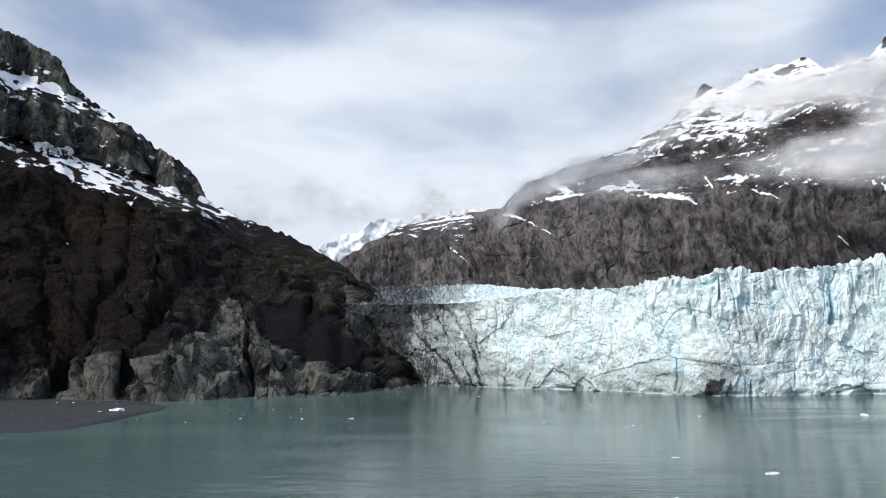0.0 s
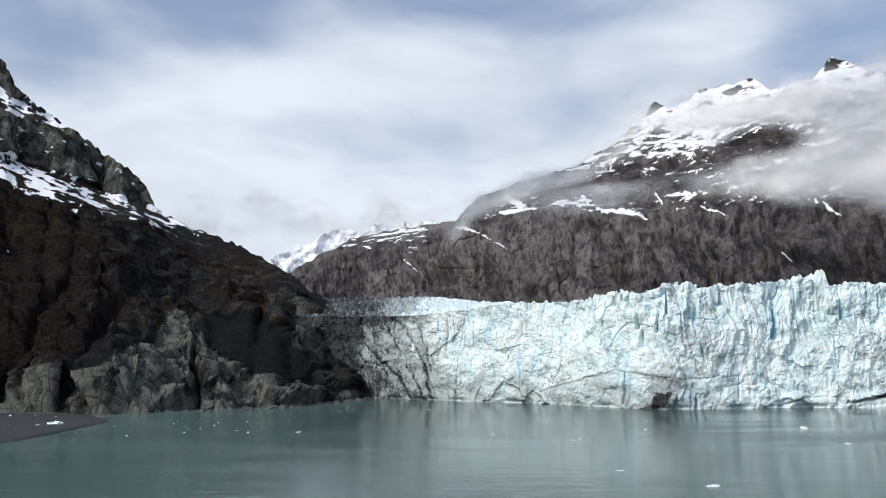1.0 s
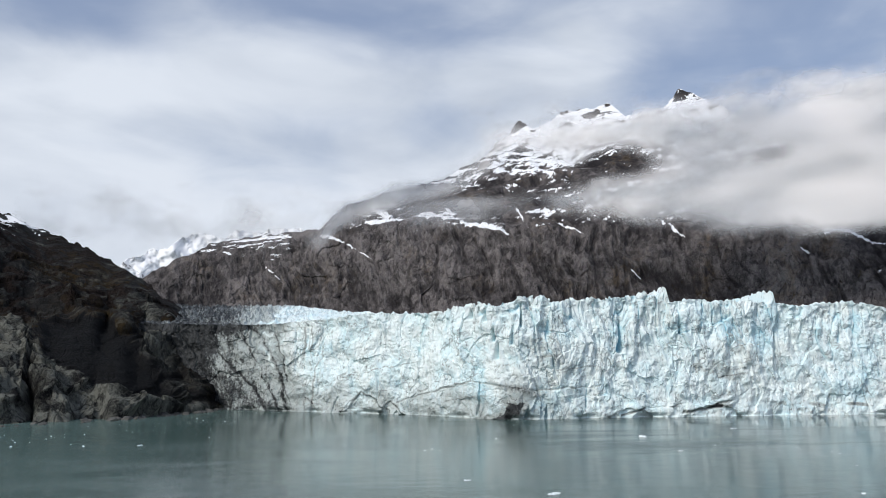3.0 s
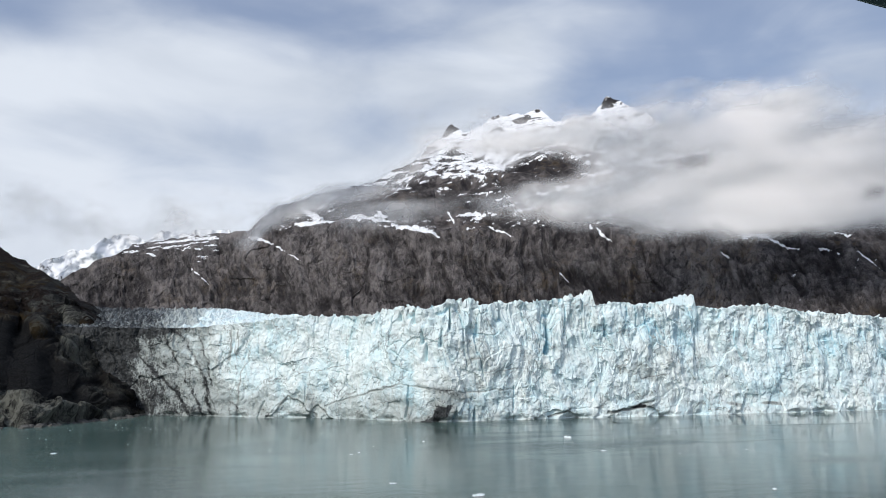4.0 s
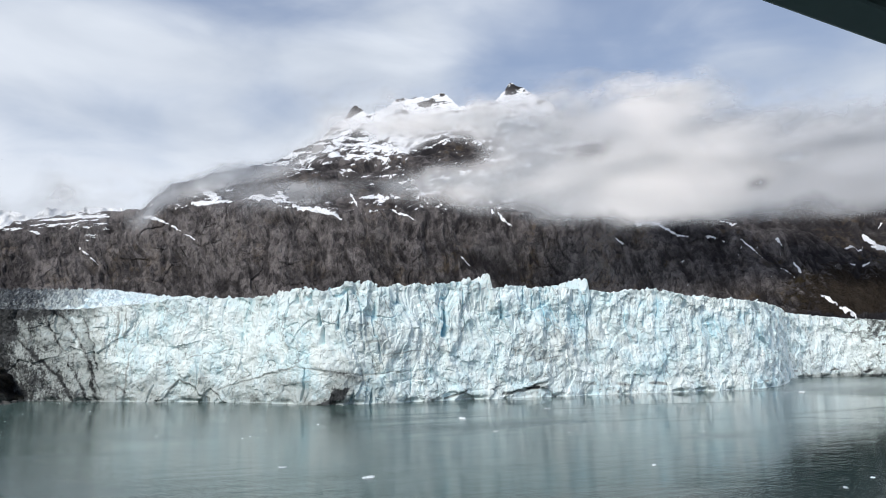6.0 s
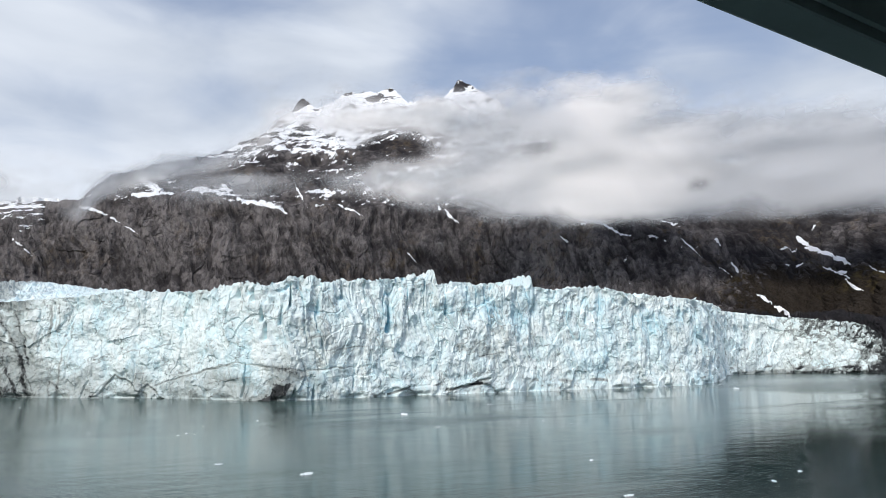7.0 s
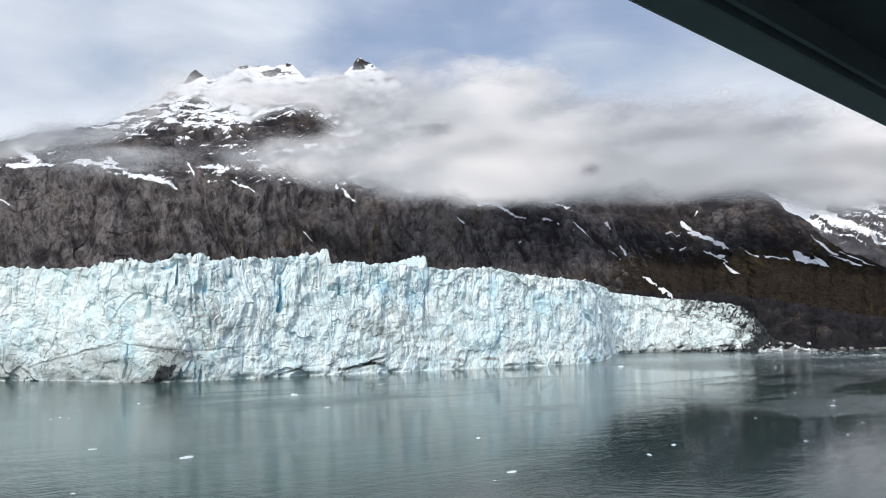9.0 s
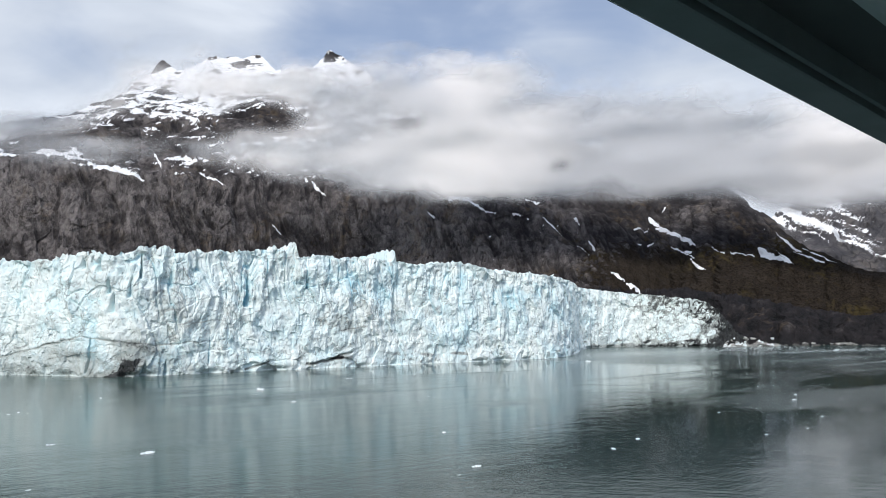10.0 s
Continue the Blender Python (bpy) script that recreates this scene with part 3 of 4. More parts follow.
ROCKS = [(7.9, 10.75, 0.9, 0.42), (12.6, 12.0, 1.7, 0.5), (13.6, 11.1, 2.6, 0.5), (17.6, 12.5, 1.0, 0.24), (20.4, 12.5, 0.9, 0.2), (18.6, 11.2, 3.0, 0.7), (27.2, 13.7, 2.6, 1.2), (24.2, 12.6, 1.5, 0.9), (19.4, 15.05, 0.7, 0.22), (16.2, 14.0, 0.6, 0.2),
         (19.4, 16.8, 0.5, 0.24), (18.7, 16.3, 0.3, 0.16), (22.6, 17.6, 0.35, 0.2), (24.5, 17.2, 0.6, 0.22), (23.0, 16.6, 0.5, 0.16), (30.8, 18.2, 0.42, 0.42), (33.3, 17.3, 0.4, 0.2), (36.9, 13.6, 1.4, 0.6), (50.2, 12.3, 1.2, 0.5)]
FIELDS = [(17.6, 13.4, 1.9, 0.45), (21.2, 14.7, 2.6, 1.0), (13.2, 12.95, 1.2, 0.25), (23.4, 16.3, 1.8, 0.8), (21.5, 13.6, 1.5, 0.6), (9.3, 10.5, 0.6, 0.4), (28.9, 11.9, 2.0, 0.4)]


def build_mountain():
    az = np.concatenate([np.arange(-12, 70, 0.066), np.linspace(70.5, 95, 50)])[:, None]
    s = np.linspace(0, 1, 330)[None]
    right = step(47, 56, az)
    r0 = along(CLIFF_R, az) + 12 * value_noise(az * 1.3, az * 0, 51) * right
    bottom = np.where(az < 56, 0.4, -np.degrees(np.arctan2(EYE + 3, r0))) * (1 - step(50, 56, az)) + step(50, 56, az) * -np.degrees(np.arctan2(EYE + 3, r0))
    crest = smooth_along(MOUNT_SKY, az, 0.25) + 0.20 * fbm(az * 0.9, az * 0, 52, 4, 0.52) + 0.08
    crest = np.maximum(crest, bottom + 0.2)
    el = bottom + (crest - bottom) * s
    top = along(CLIFF_TOP, az) + 0.3 * value_noise(az * 0.5, az * 0, 53)
    over = np.maximum(el - top, 0)
    slope = np.where(az < 40, 16.0, 16.0 + 40.0 * step(40, 55, az))
    r = r0 + slope * (np.minimum(el, top) - bottom) + 78 * over
    moraine_top = along([(50, 2.0), (57.9, 1.35), (60.5, 0.95), (63.8, 0.25), (67.3, 0.1), (80, -0.3), (95, -0.8)], az)
    below = step(moraine_top + 0.25, moraine_top - 0.1, el) * right
    r = r + 90 * step(moraine_top - 0.1, moraine_top + 0.2, el) * right
    xm, zm = np.radians(az) * 1600, el * 28
    up = run_up(r, EYE + r * np.tan(np.radians(el)))
    warp = 22 * value_noise(xm / 90, up / 90, 60)
    rib = ridged((xm + 0.15 * up + warp) / 75, up / 360, 61, 4, 0.55)
    big = fbm(xm / 190, up / 190, 62, 5, 0.55)
    small = fbm(xm / 26, up / 34, 63, 4, 0.62)
    block = facets((xm + warp) / 38, (up + warp) / 46, 64)[3]
    chip = facets((xm + 2 * small) / 10, up / 21, 66)[3]
    terrace = ridged((xm + 0.5 * zm) / 230, (zm - 0.20 * xm) / 30, 65, 3, 0.55)
    fissure = step(0.95, 1.35, ridged((xm + 0.2 * up + 0.6 * warp) / 34, up / 150, 69, 3, 0.55))
    upper = step(top - 0.2, top + 0.6, el)
    calm = (1 - 0.25 * right) * (1 - 0.85 * step(0.84, 1.0, s)) * step(0.0, 0.10, s)
    bump = calm * (-3.2 * fissure * (1 - upper) + 6 * rib * (1 - 0.75 * upper) * (1 - 0.6 * right) + 11 * big + 2.0 * small + (2.8 * block + 1.3 * chip) * (1 + 0.3 * upper) + 1.6 * (1 - upper) * (1 - right) * ridged((xm + 0.1 * up) / 24, up / 60, 67, 4, 0.65) + 5.0 * right * ridged((xm + 0.8 * up) / 40, (up - 0.8 * xm) / 200, 68, 4, 0.6) + 6 * terrace * upper)
    tone = 0.36 + 0.22 * big + 0.16 * small + 0.12 * rib - 0.06 * step(24, 30, az) - 0.15 * right + 0.06 * step(31, 38, az) + 0.06 * step(24, 18, az) - 0.14 * upper
    # fissures get a darker tone besides their relief
    tone = tone - 0.12 * step(52, 56, az) * step(4, 6, el) - 0.18 * fissure * (1 - upper) - 0.16 * step(43, 48, az) * step(4.8, 3.2, el)
    foot = right * step(3.2, 1.2, el + 0.5 * small)
    tone = tone * (1 - foot) + foot * (0.10 + 0.10 * small)
    tone = np.where(below > 0.3, -0.12 + 0.35 * small, tone)
    veg = (1 - step(2.6, 5.6, el + 0.8 * big - 0.5 * small)) * right * (1 - below) * 0.95 + 0.30 * step(24, 30, az) * (1 - step(5, 8, el)) * (1 - 0.4 * small)
    ledge = 0.55 * fbm((xm + 0.9 * zm) / 62, (zm - 0.16 * xm) / 9, 71, 6, 0.62) + 0.6 * fbm((xm + 0.7 * zm) / 30, (zm - 0.22 * xm + 3 * small) / 4.6, 77, 5, 0.65)
    cover = along([(8.0, 0.12), (10, 0.28), (12, 0.37), (13.5, 0.43), (15, 0.54), (17, 0.68)], el)
    ragged_a, ragged_e = az + 0.35 * small + 0.3 * ledge, el + 0.12 * small + 0.16 * ledge
    for a0, e0, wa, we in FIELDS:
        cover = cover + 0.12 * np.exp(-((ragged_a - a0) / wa) ** 2 - ((ragged_e - e0) / we) ** 2)
    for a0, e0, wa, we in ROCKS:
        mass = np.exp(-(((ragged_a - a0) / wa) ** 2 + ((ragged_e - e0) / we) ** 2) ** 1.5)
        cover = cover - (0.70 if we < 0.6 and e0 > 14 else 0.30) * mass
        tone = tone - (0.22 if we < 0.6 else 0.08) * mass
    snow = (cover + 0.46 * ledge + 0.06 * small) * step(top - 0.7, top + 0.4, el + 0.35 * ledge)
    tan_gully = along([(4.3, 50.9), (8, 46.6)], el)
    tone = tone + 0.22 * np.exp(-((az - tan_gully + 0.3 * small) / 0.55) ** 2) * step(2.2, 3.2, el) * step(9, 8, el) + 0.5 * np.exp(-((az - 53.3 + 0.6 * (el - 2.4)) / 0.35) ** 2 - ((el - 2.4) / 0.6) ** 2)
    veg = np.where(below > 0.3, -0.6, veg)
    low_hill = step(4.8, 2.2, az) * step(6.1, 8.4, el + 0.5 * ledge) * (0.40 + 0.45 * ledge)
    snow = np.maximum(snow, low_hill) - 0.25 * step(40, 48, az) * step(12.5, 10, el)
    rim = 0.5 * np.exp(-((el - top - 0.25 + 0.12 * np.sin(az * 1.7)) / 0.16) ** 2) * step(0.05, 0.35, value_noise(az * 0.55, az * 0, 73)) * step(5, 7, az)
    snow = np.maximum(snow, 0.80 * rim + 0.1 * small)
    flaky = fbm((xm + 0.5 * zm) / 11, (zm - 0.3 * xm) / 5, 78, 4, 0.65)
    for a0, e0, a1, e1, width in STREAKS:
        k = np.clip(((az - a0) * (a1 - a0) + (el - e0) * (e1 - e0)) / ((a1 - a0) ** 2 + (e1 - e0) ** 2), 0, 1)
        d = np.hypot(az - a0 - k * (a1 - a0) - 0.05 * value_noise(zm / 9, xm / 9, 75), el - e0 - k * (e1 - e0) - 0.04 * value_noise(xm / 20, zm / 12, 74)) + 0.04 * small + 0.035 * flaky
        snow = np.maximum(snow, 0.85 * np.exp(-(d / (width * (0.40 + 0.85 * np.sin(np.pi * k ** 0.7)))) ** 2))
    fleck = fbm((xm - 0.6 * zm) / 15, (zm + 0.75 * xm) / 60, 76, 4, 0.6)
    snow = np.maximum(snow, 0.58 * step(0.80, 1.05, fleck) * step(38, 44, az) * step(2.6, 4.5, el) * step(9.5, 7.0, el))
    r2, el2 = backside(az, el, r, 7, 700.0)
    x, y, z = polar(np.repeat(az, r2.shape[1], 1), el2, r2)
    x, y, z = raised(x, y, z, padded(bump))
    mount = new("mountain")
    sheet("rock_face", x, y, z, CLIFF, {"tone": padded(tone), "veg": padded(veg), "snow": padded(snow)}, True, mount)
    tagged(mount, "brown rock cliff below snow-streaked mountain slopes and peaks", "mountain", kind="structure")


build_mountain()


def far_peak(name, sky, r0, grade, seed, snowline, label, base):
    lo, hi = sky[0][0], sky[-1][0]
    az = np.arange(lo, hi, 0.10)[:, None]
    s = np.linspace(0, 1, 110)[None]
    crest = smooth_along(sky, az, 0.3) + 0.30 * fbm(az * 0.8, az * 0, seed, 5, 0.6)
    el = base + (np.maximum(crest, base + 0.2) - base) * s
    xm, zm = np.radians(az) * r0, el * r0 / 57.3
    rib = ridged((xm + 0.7 * zm) / 260, zm / 500, seed + 1, 4, 0.55)
    small = fbm(xm / 70, zm / 70, seed + 2, 4, 0.6)
    r = r0 + grade * (el - base) - 60 * rib - 22 * small
    snow = snowline + 0.40 * fbm((xm + 1.5 * zm + 30 * small) / 120, (zm + 0.55 * xm + 14 * small) / 46, seed + 3, 5, 0.68) - 0.12 * rib + 0.05 * (el - 5)
    r2, el2 = backside(az, el, r, 5, 300.0)
    x, y, z = polar(np.repeat(az, r2.shape[1], 1), el2, r2)
    ob = new(name)
    sheet("rock_face", x, y, z, FAR, {"tone": padded(0.4 + 0.3 * small, 5), "veg": padded(small * 0 - 1, 5), "snow": padded(snow, 5)}, parent=ob)
    tagged(ob, label, "mountain", kind="structure")


# snowline raised on the snow peak: extra white also stands in for haze
far_peak("snow_peak", [(-18, 1), (-12, 4.4), (-8.5, 6.2), (-6.9, 7.2), (-5.2, 7.9), (-3.6, 8.7), (-2.4, 8.4), (-1.2, 8.8), (2, 9.2), (6, 9)], 4150, 40, 81, 0.76, "distant snow-covered peak half lost in cloud", 0.5)
far_peak("far_mountain", [(57, 3), (60.5, 5.6), (61.3, 6.3), (62.5, 7.4), (64.4, 8.4), (68.3, 9.2), (73, 10.0), (80, 9), (92, 3)], 2500, 70, 91, 0.47, "grey mountainside streaked with melting snow", 0.3)


# ---- the glacier ----
FRONT = [(-90, 640), (-45, 615), (-10, 590), (39, 556), (81, 526), (115, 511), (134, 482), (159, 457), (188, 462), (230, 465), (250, 466), (307, 463), (350, 469), (403, 468), (428, 467), (516, 476),
         (553, 494), (613, 536), (685, 598), (735, 614), (790, 618), (850, 588), (903, 556), (930, 556), (960, 548)]
CREST = [(-9, 62), (-1, 58.5), (2, 58.5), (4, 60), (8.8, 65), (12.5, 64.8), (14.4, 65.8), (16, 68), (18.9, 68), (19.6, 71), (20.5, 72), (21.6, 71), (22.4, 70.3), (23.7, 72), (25.9, 73.3), (27.7, 75.5), (29, 75.5), (30, 72.5), (31, 73.8),
         (34.1, 73.4), (34.8, 74), (36.1, 73.8), (36.8, 73.5), (37.8, 72), (38.1, 71.6), (39.8, 75), (41.8, 75), (43.9, 68), (44.3, 71), (45.9, 70.6), (48.4, 68.5), (50, 67.5), (52.4, 64), (54, 63), (55.8, 60), (57.4, 56), (58.3, 45), (58.9, 30), (59.4, 17), (60.3, 7)]
PINNACLES = [(16.0, 2, 2), (19.65, 2, 2), (21.1, 3.5, 2.5), (28.15, 4, 2.2), (29.5, 6.5, 2.8), (36.45, 8, 1.8), (34.8, 1.2, 2.5), (44.25, 2.5, 2), (41.0, 1.5, 3), (46.0, 1.5, 3), (25.9, 1.5, 2), (47.4, 2, 2)]


def serac_mesh(seed):
    """A leaning, broken tower of ice about six metres high."""
    rnd = random.Random(500 + seed)
    bm = bmesh.new()
    rings, sides = [], 7
    for level, (h, wide) in enumerate(((0, 2.8), (1.6, 2.7), (3.0, 2.4), (4.2, 1.9), (4.9, 1.2))):
        lean = Vector((rnd.uniform(-0.3, 0.3), rnd.uniform(-0.3, 0.3), 0)) * level
        rings.append([bm.verts.new(Vector((wide * rnd.uniform(0.7, 1.2) * math.cos(k * 2 * math.pi / sides), wide * 0.7 * rnd.uniform(0.7, 1.2) * math.sin(k * 2 * math.pi / sides), h + rnd.uniform(-0.5, 0.5))) + lean) for k in range(sides)])
    for low, high in zip(rings, rings[1:]):
        for k in range(sides):
            bm.faces.new([low[k], low[(k + 1) % sides], high[(k + 1) % sides], high[k]])
    bm.faces.new(rings[-1])
    me = bpy.data.meshes.new("serac")
    bm.to_mesh(me)
    bm.free()
    for key, value in (("blue", 0.18), ("dirt_shade", 0.0)):
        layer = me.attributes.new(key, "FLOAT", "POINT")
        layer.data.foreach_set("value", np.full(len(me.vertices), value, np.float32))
    me.materials.append(ICE)
    return me


def build_glacier():
    f = np.array(FRONT, float)
    t = np.r_[0, np.cumsum(np.hypot(*np.diff(f, axis=0).T))]
    u = np.arange(0, t[-1], 0.62)
    fx, fy = (sum(np.interp(u + k, t, f[:, c]) for k in (-14, -7, 0, 7, 14)) / 5 for c in (0, 1))
    az = np.degrees(np.arctan2(fx, fy))
    tx, ty = np.gradient(fx), np.gradient(fy)
    size = np.hypot(tx, ty)
    nx, ny = (ty / size)[:, None], (-tx / size)[:, None]
    rough = along([(-9, 0.5), (6, 0.35), (12, 0.5), (15, 1.0), (31, 0.95), (36, 0.7), (48, 0.6), (50, 0.6), (60, 0.8)], az)
    U = u[:, None]
    crest = along(CREST, az)
    crest = crest + rough * (1.0 * value_noise(u / 3.1, u * 0, 102) + 1.9 * (cells(u / 5.5, u * 0, 103)[2] - 0.55) + 1.1 * (cells(u / 2.3, u * 0, 105)[2] - 0.5) + 0.9 * (ridged(u / 6, u * 0, 104, 3) - 0.5))
    for a0, h, width in PINNACLES:
        k = np.interp(a0, az, u)
        crest = crest + h * np.exp(-(np.abs(u - k) / width) ** 3)
    nv = 135
    v = np.linspace(0, 1, nv)[None] ** 0.95
    C, Z, A, G = crest[:, None], -3 + (crest[:, None] + 3) * v, az[:, None], rough[:, None]
    warp = 5 * value_noise(U / 40, Z / 30, 111) + 0.10 * Z
    pillar = ridged((U + warp) / 17, Z / 90, 112, 3, 0.55) * step(0.0, 0.7, v)
    lumps = fbm(U / 16, Z / 15, 114, 5, 0.55)
    big_f = facets((U + 2 * warp + 2 * lumps) / 22, (Z + 2 * lumps) / 34, 120)
    c1 = facets((U + warp + 1.5 * lumps) / 7.5, (Z + 0.5 * warp) / 15, 115)
    c2 = facets((U + 0.25 * Z + 0.6 * lumps) / 3.6, Z / 7.0, 116)
    c3 = facets((U - 0.15 * Z) / 1.7, Z / 3.4, 122)
    grain = fbm(U / 2.4, Z / 2.6, 125, 3, 0.6)
    crack = step(0.09, 0.01, c1[1] - c1[0]) * step(0.2, 0.7, v) * (value_noise(U / 30, Z / 40, 117) > 0.12)
    slit = step(0.055, 0.0, np.abs(value_noise((U + warp) / 15, Z / 65, 118))) * step(0.35, 0.85, v + 0.6 * value_noise(U / 25, Z / 30, 119))
    lean = 5.0 * (1 - v) ** 1.5
    broken = 0.14 + 0.86 * step(-0.35, 0.65, fbm(U / 30, Z / 30, 123, 3, 0.55) + 0.35 * v)
    rugged = 2.0 * pillar + 1.6 * lumps + 1.7 * big_f[3] + 0.5 * c1[3] + broken * (0.9 * c1[3] + 0.65 * c2[3] + 0.24 * c3[3] + 0.14 * grain) + 0.15 * c2[3] - 0.9 * crack - 2.2 * slit
    flutes = ridged((U + 0.8 * warp) / 7, Z / 55, 126, 3, 0.6)
    smooth = 0.8 * flutes * step(30, 40, A) + 2.2 * lumps + 1.3 * big_f[3] + 0.6 * c1[3] + 0.3 * c2[3] + 0.14 * c3[3] + 0.10 * grain
    out = G * rugged + (1 - G) * smooth + lean
    # waterline notches, arches and caves
    notch = np.exp(-((Z - 0.5) / 1.8) ** 2) * step(-0.1, 0.3, value_noise(u / 22, u * 0, 121))[:, None]
    out = out - 3.2 * notch
    # slits, cracks and the gaps below get a blue tint in the colour
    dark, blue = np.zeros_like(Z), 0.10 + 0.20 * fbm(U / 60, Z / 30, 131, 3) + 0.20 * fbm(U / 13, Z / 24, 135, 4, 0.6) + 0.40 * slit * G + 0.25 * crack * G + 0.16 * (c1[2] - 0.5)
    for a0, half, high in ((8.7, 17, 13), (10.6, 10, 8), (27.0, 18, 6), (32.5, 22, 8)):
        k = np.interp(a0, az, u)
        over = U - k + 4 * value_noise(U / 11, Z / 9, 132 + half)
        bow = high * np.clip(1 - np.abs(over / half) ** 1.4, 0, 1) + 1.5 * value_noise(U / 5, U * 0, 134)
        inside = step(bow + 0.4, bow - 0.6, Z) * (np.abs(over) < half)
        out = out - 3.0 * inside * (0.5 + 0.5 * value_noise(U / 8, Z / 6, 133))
        # a darker line follows the top edge of each arch
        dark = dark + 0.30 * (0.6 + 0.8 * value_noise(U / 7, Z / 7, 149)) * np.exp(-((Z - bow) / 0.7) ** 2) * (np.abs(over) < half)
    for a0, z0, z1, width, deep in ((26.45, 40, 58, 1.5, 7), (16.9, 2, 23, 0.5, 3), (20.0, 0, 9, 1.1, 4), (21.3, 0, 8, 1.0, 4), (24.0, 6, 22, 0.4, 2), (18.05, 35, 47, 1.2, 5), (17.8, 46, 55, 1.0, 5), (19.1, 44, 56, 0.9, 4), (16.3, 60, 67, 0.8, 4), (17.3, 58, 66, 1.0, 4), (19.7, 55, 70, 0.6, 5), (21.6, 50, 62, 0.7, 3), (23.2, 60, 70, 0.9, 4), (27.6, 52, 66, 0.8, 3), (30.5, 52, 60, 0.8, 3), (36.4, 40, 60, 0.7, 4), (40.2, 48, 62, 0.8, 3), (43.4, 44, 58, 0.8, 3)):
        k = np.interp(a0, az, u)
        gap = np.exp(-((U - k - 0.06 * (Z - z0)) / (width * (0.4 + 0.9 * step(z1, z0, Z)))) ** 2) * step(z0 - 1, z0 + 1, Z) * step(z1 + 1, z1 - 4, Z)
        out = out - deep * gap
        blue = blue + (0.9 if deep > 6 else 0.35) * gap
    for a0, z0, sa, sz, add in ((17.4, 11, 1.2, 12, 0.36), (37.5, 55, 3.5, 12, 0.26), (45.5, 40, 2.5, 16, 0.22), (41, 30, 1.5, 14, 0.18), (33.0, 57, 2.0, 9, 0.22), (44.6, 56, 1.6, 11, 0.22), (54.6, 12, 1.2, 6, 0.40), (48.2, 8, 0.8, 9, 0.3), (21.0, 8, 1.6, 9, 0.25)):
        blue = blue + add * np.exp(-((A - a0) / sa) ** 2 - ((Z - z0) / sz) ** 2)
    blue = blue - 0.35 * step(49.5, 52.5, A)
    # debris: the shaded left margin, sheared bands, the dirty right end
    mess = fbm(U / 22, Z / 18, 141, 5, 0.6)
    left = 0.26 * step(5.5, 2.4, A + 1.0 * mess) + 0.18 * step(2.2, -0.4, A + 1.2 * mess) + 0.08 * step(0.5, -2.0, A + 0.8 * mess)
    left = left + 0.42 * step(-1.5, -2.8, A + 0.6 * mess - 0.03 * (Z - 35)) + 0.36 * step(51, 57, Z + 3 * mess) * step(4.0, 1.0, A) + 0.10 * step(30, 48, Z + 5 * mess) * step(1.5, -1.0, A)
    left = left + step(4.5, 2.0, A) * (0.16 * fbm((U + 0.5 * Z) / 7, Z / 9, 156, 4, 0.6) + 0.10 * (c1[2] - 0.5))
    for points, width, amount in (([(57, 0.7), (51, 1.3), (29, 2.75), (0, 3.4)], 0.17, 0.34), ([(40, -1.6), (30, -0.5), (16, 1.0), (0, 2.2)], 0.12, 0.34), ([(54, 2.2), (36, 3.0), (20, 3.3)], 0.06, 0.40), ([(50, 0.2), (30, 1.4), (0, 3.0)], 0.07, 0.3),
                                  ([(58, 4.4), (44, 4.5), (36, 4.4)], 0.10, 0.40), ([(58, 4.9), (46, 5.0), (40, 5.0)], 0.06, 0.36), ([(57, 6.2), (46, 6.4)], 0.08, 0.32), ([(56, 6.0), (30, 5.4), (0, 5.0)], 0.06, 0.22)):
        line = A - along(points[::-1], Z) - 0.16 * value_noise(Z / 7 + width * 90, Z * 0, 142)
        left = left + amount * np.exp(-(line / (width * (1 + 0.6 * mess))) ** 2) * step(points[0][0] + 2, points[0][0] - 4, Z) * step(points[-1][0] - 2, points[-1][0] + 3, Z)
    sheared = np.exp(-(value_noise(U / 55 + 0.6 * mess, Z / 17 - U / 130, 143) / 0.022) ** 2) * (0.16 + 0.25 * mess)
    veins = np.exp(-(value_noise((U + 0.5 * Z) / 19, Z / 60, 144) / 0.03) ** 2) * 0.25 * step(0.1, 0.5, value_noise(U / 45, Z / 35, 145))
    # end dirt, greyer lower face; undercut shade coloured in along the right foot
    end = 0.03 * step(50.5, 54.5, A) + 0.20 * step(56, 8, Z + 8 * mess) * step(27, 19, A) + 0.08 * step(26, 4, Z) + 0.20 * step(52.8, 55, A) * step(34, 56, Z + 9 * mess) + step(57.0, 59.2, A + 0.7 * mess) * 0.8 + 0.4 * step(6, 1, Z + 3 * mess) * step(49.2, 50.2, A)
    torn = ridged((U + 0.5 * Z) / 13 + 0.5 * mess, (Z - 0.3 * U) / 9 + 0.5 * mess, 158, 4, 0.6)
    end = end + step(51.5, 54.0, A) * (0.36 * step(0.85, 1.35, torn) + 0.35 * step(14, 4, Z) * step(0.3, 1.0, torn)) * (0.5 + 0.8 * step(20, 50, Z + 10 * mess) + 0.5 * step(55.5, 58, A))
    # a dark patch at the waterline, by colour alone, with a streak above
    lump = (0.32 + 0.65 * step(0.2, 0.9, torn)) * np.exp(-((A - 18.8 + 0.6 * mess - 0.08 * (Z - 4)) / 0.62) ** 2 - ((Z - 4 + 5 * mess) / 7.5) ** 2) + 0.35 * np.exp(-((A - 19.6) / 1.0) ** 2 - ((Z - 17 + 2 * (A - 19.6)) / 2.0) ** 2)
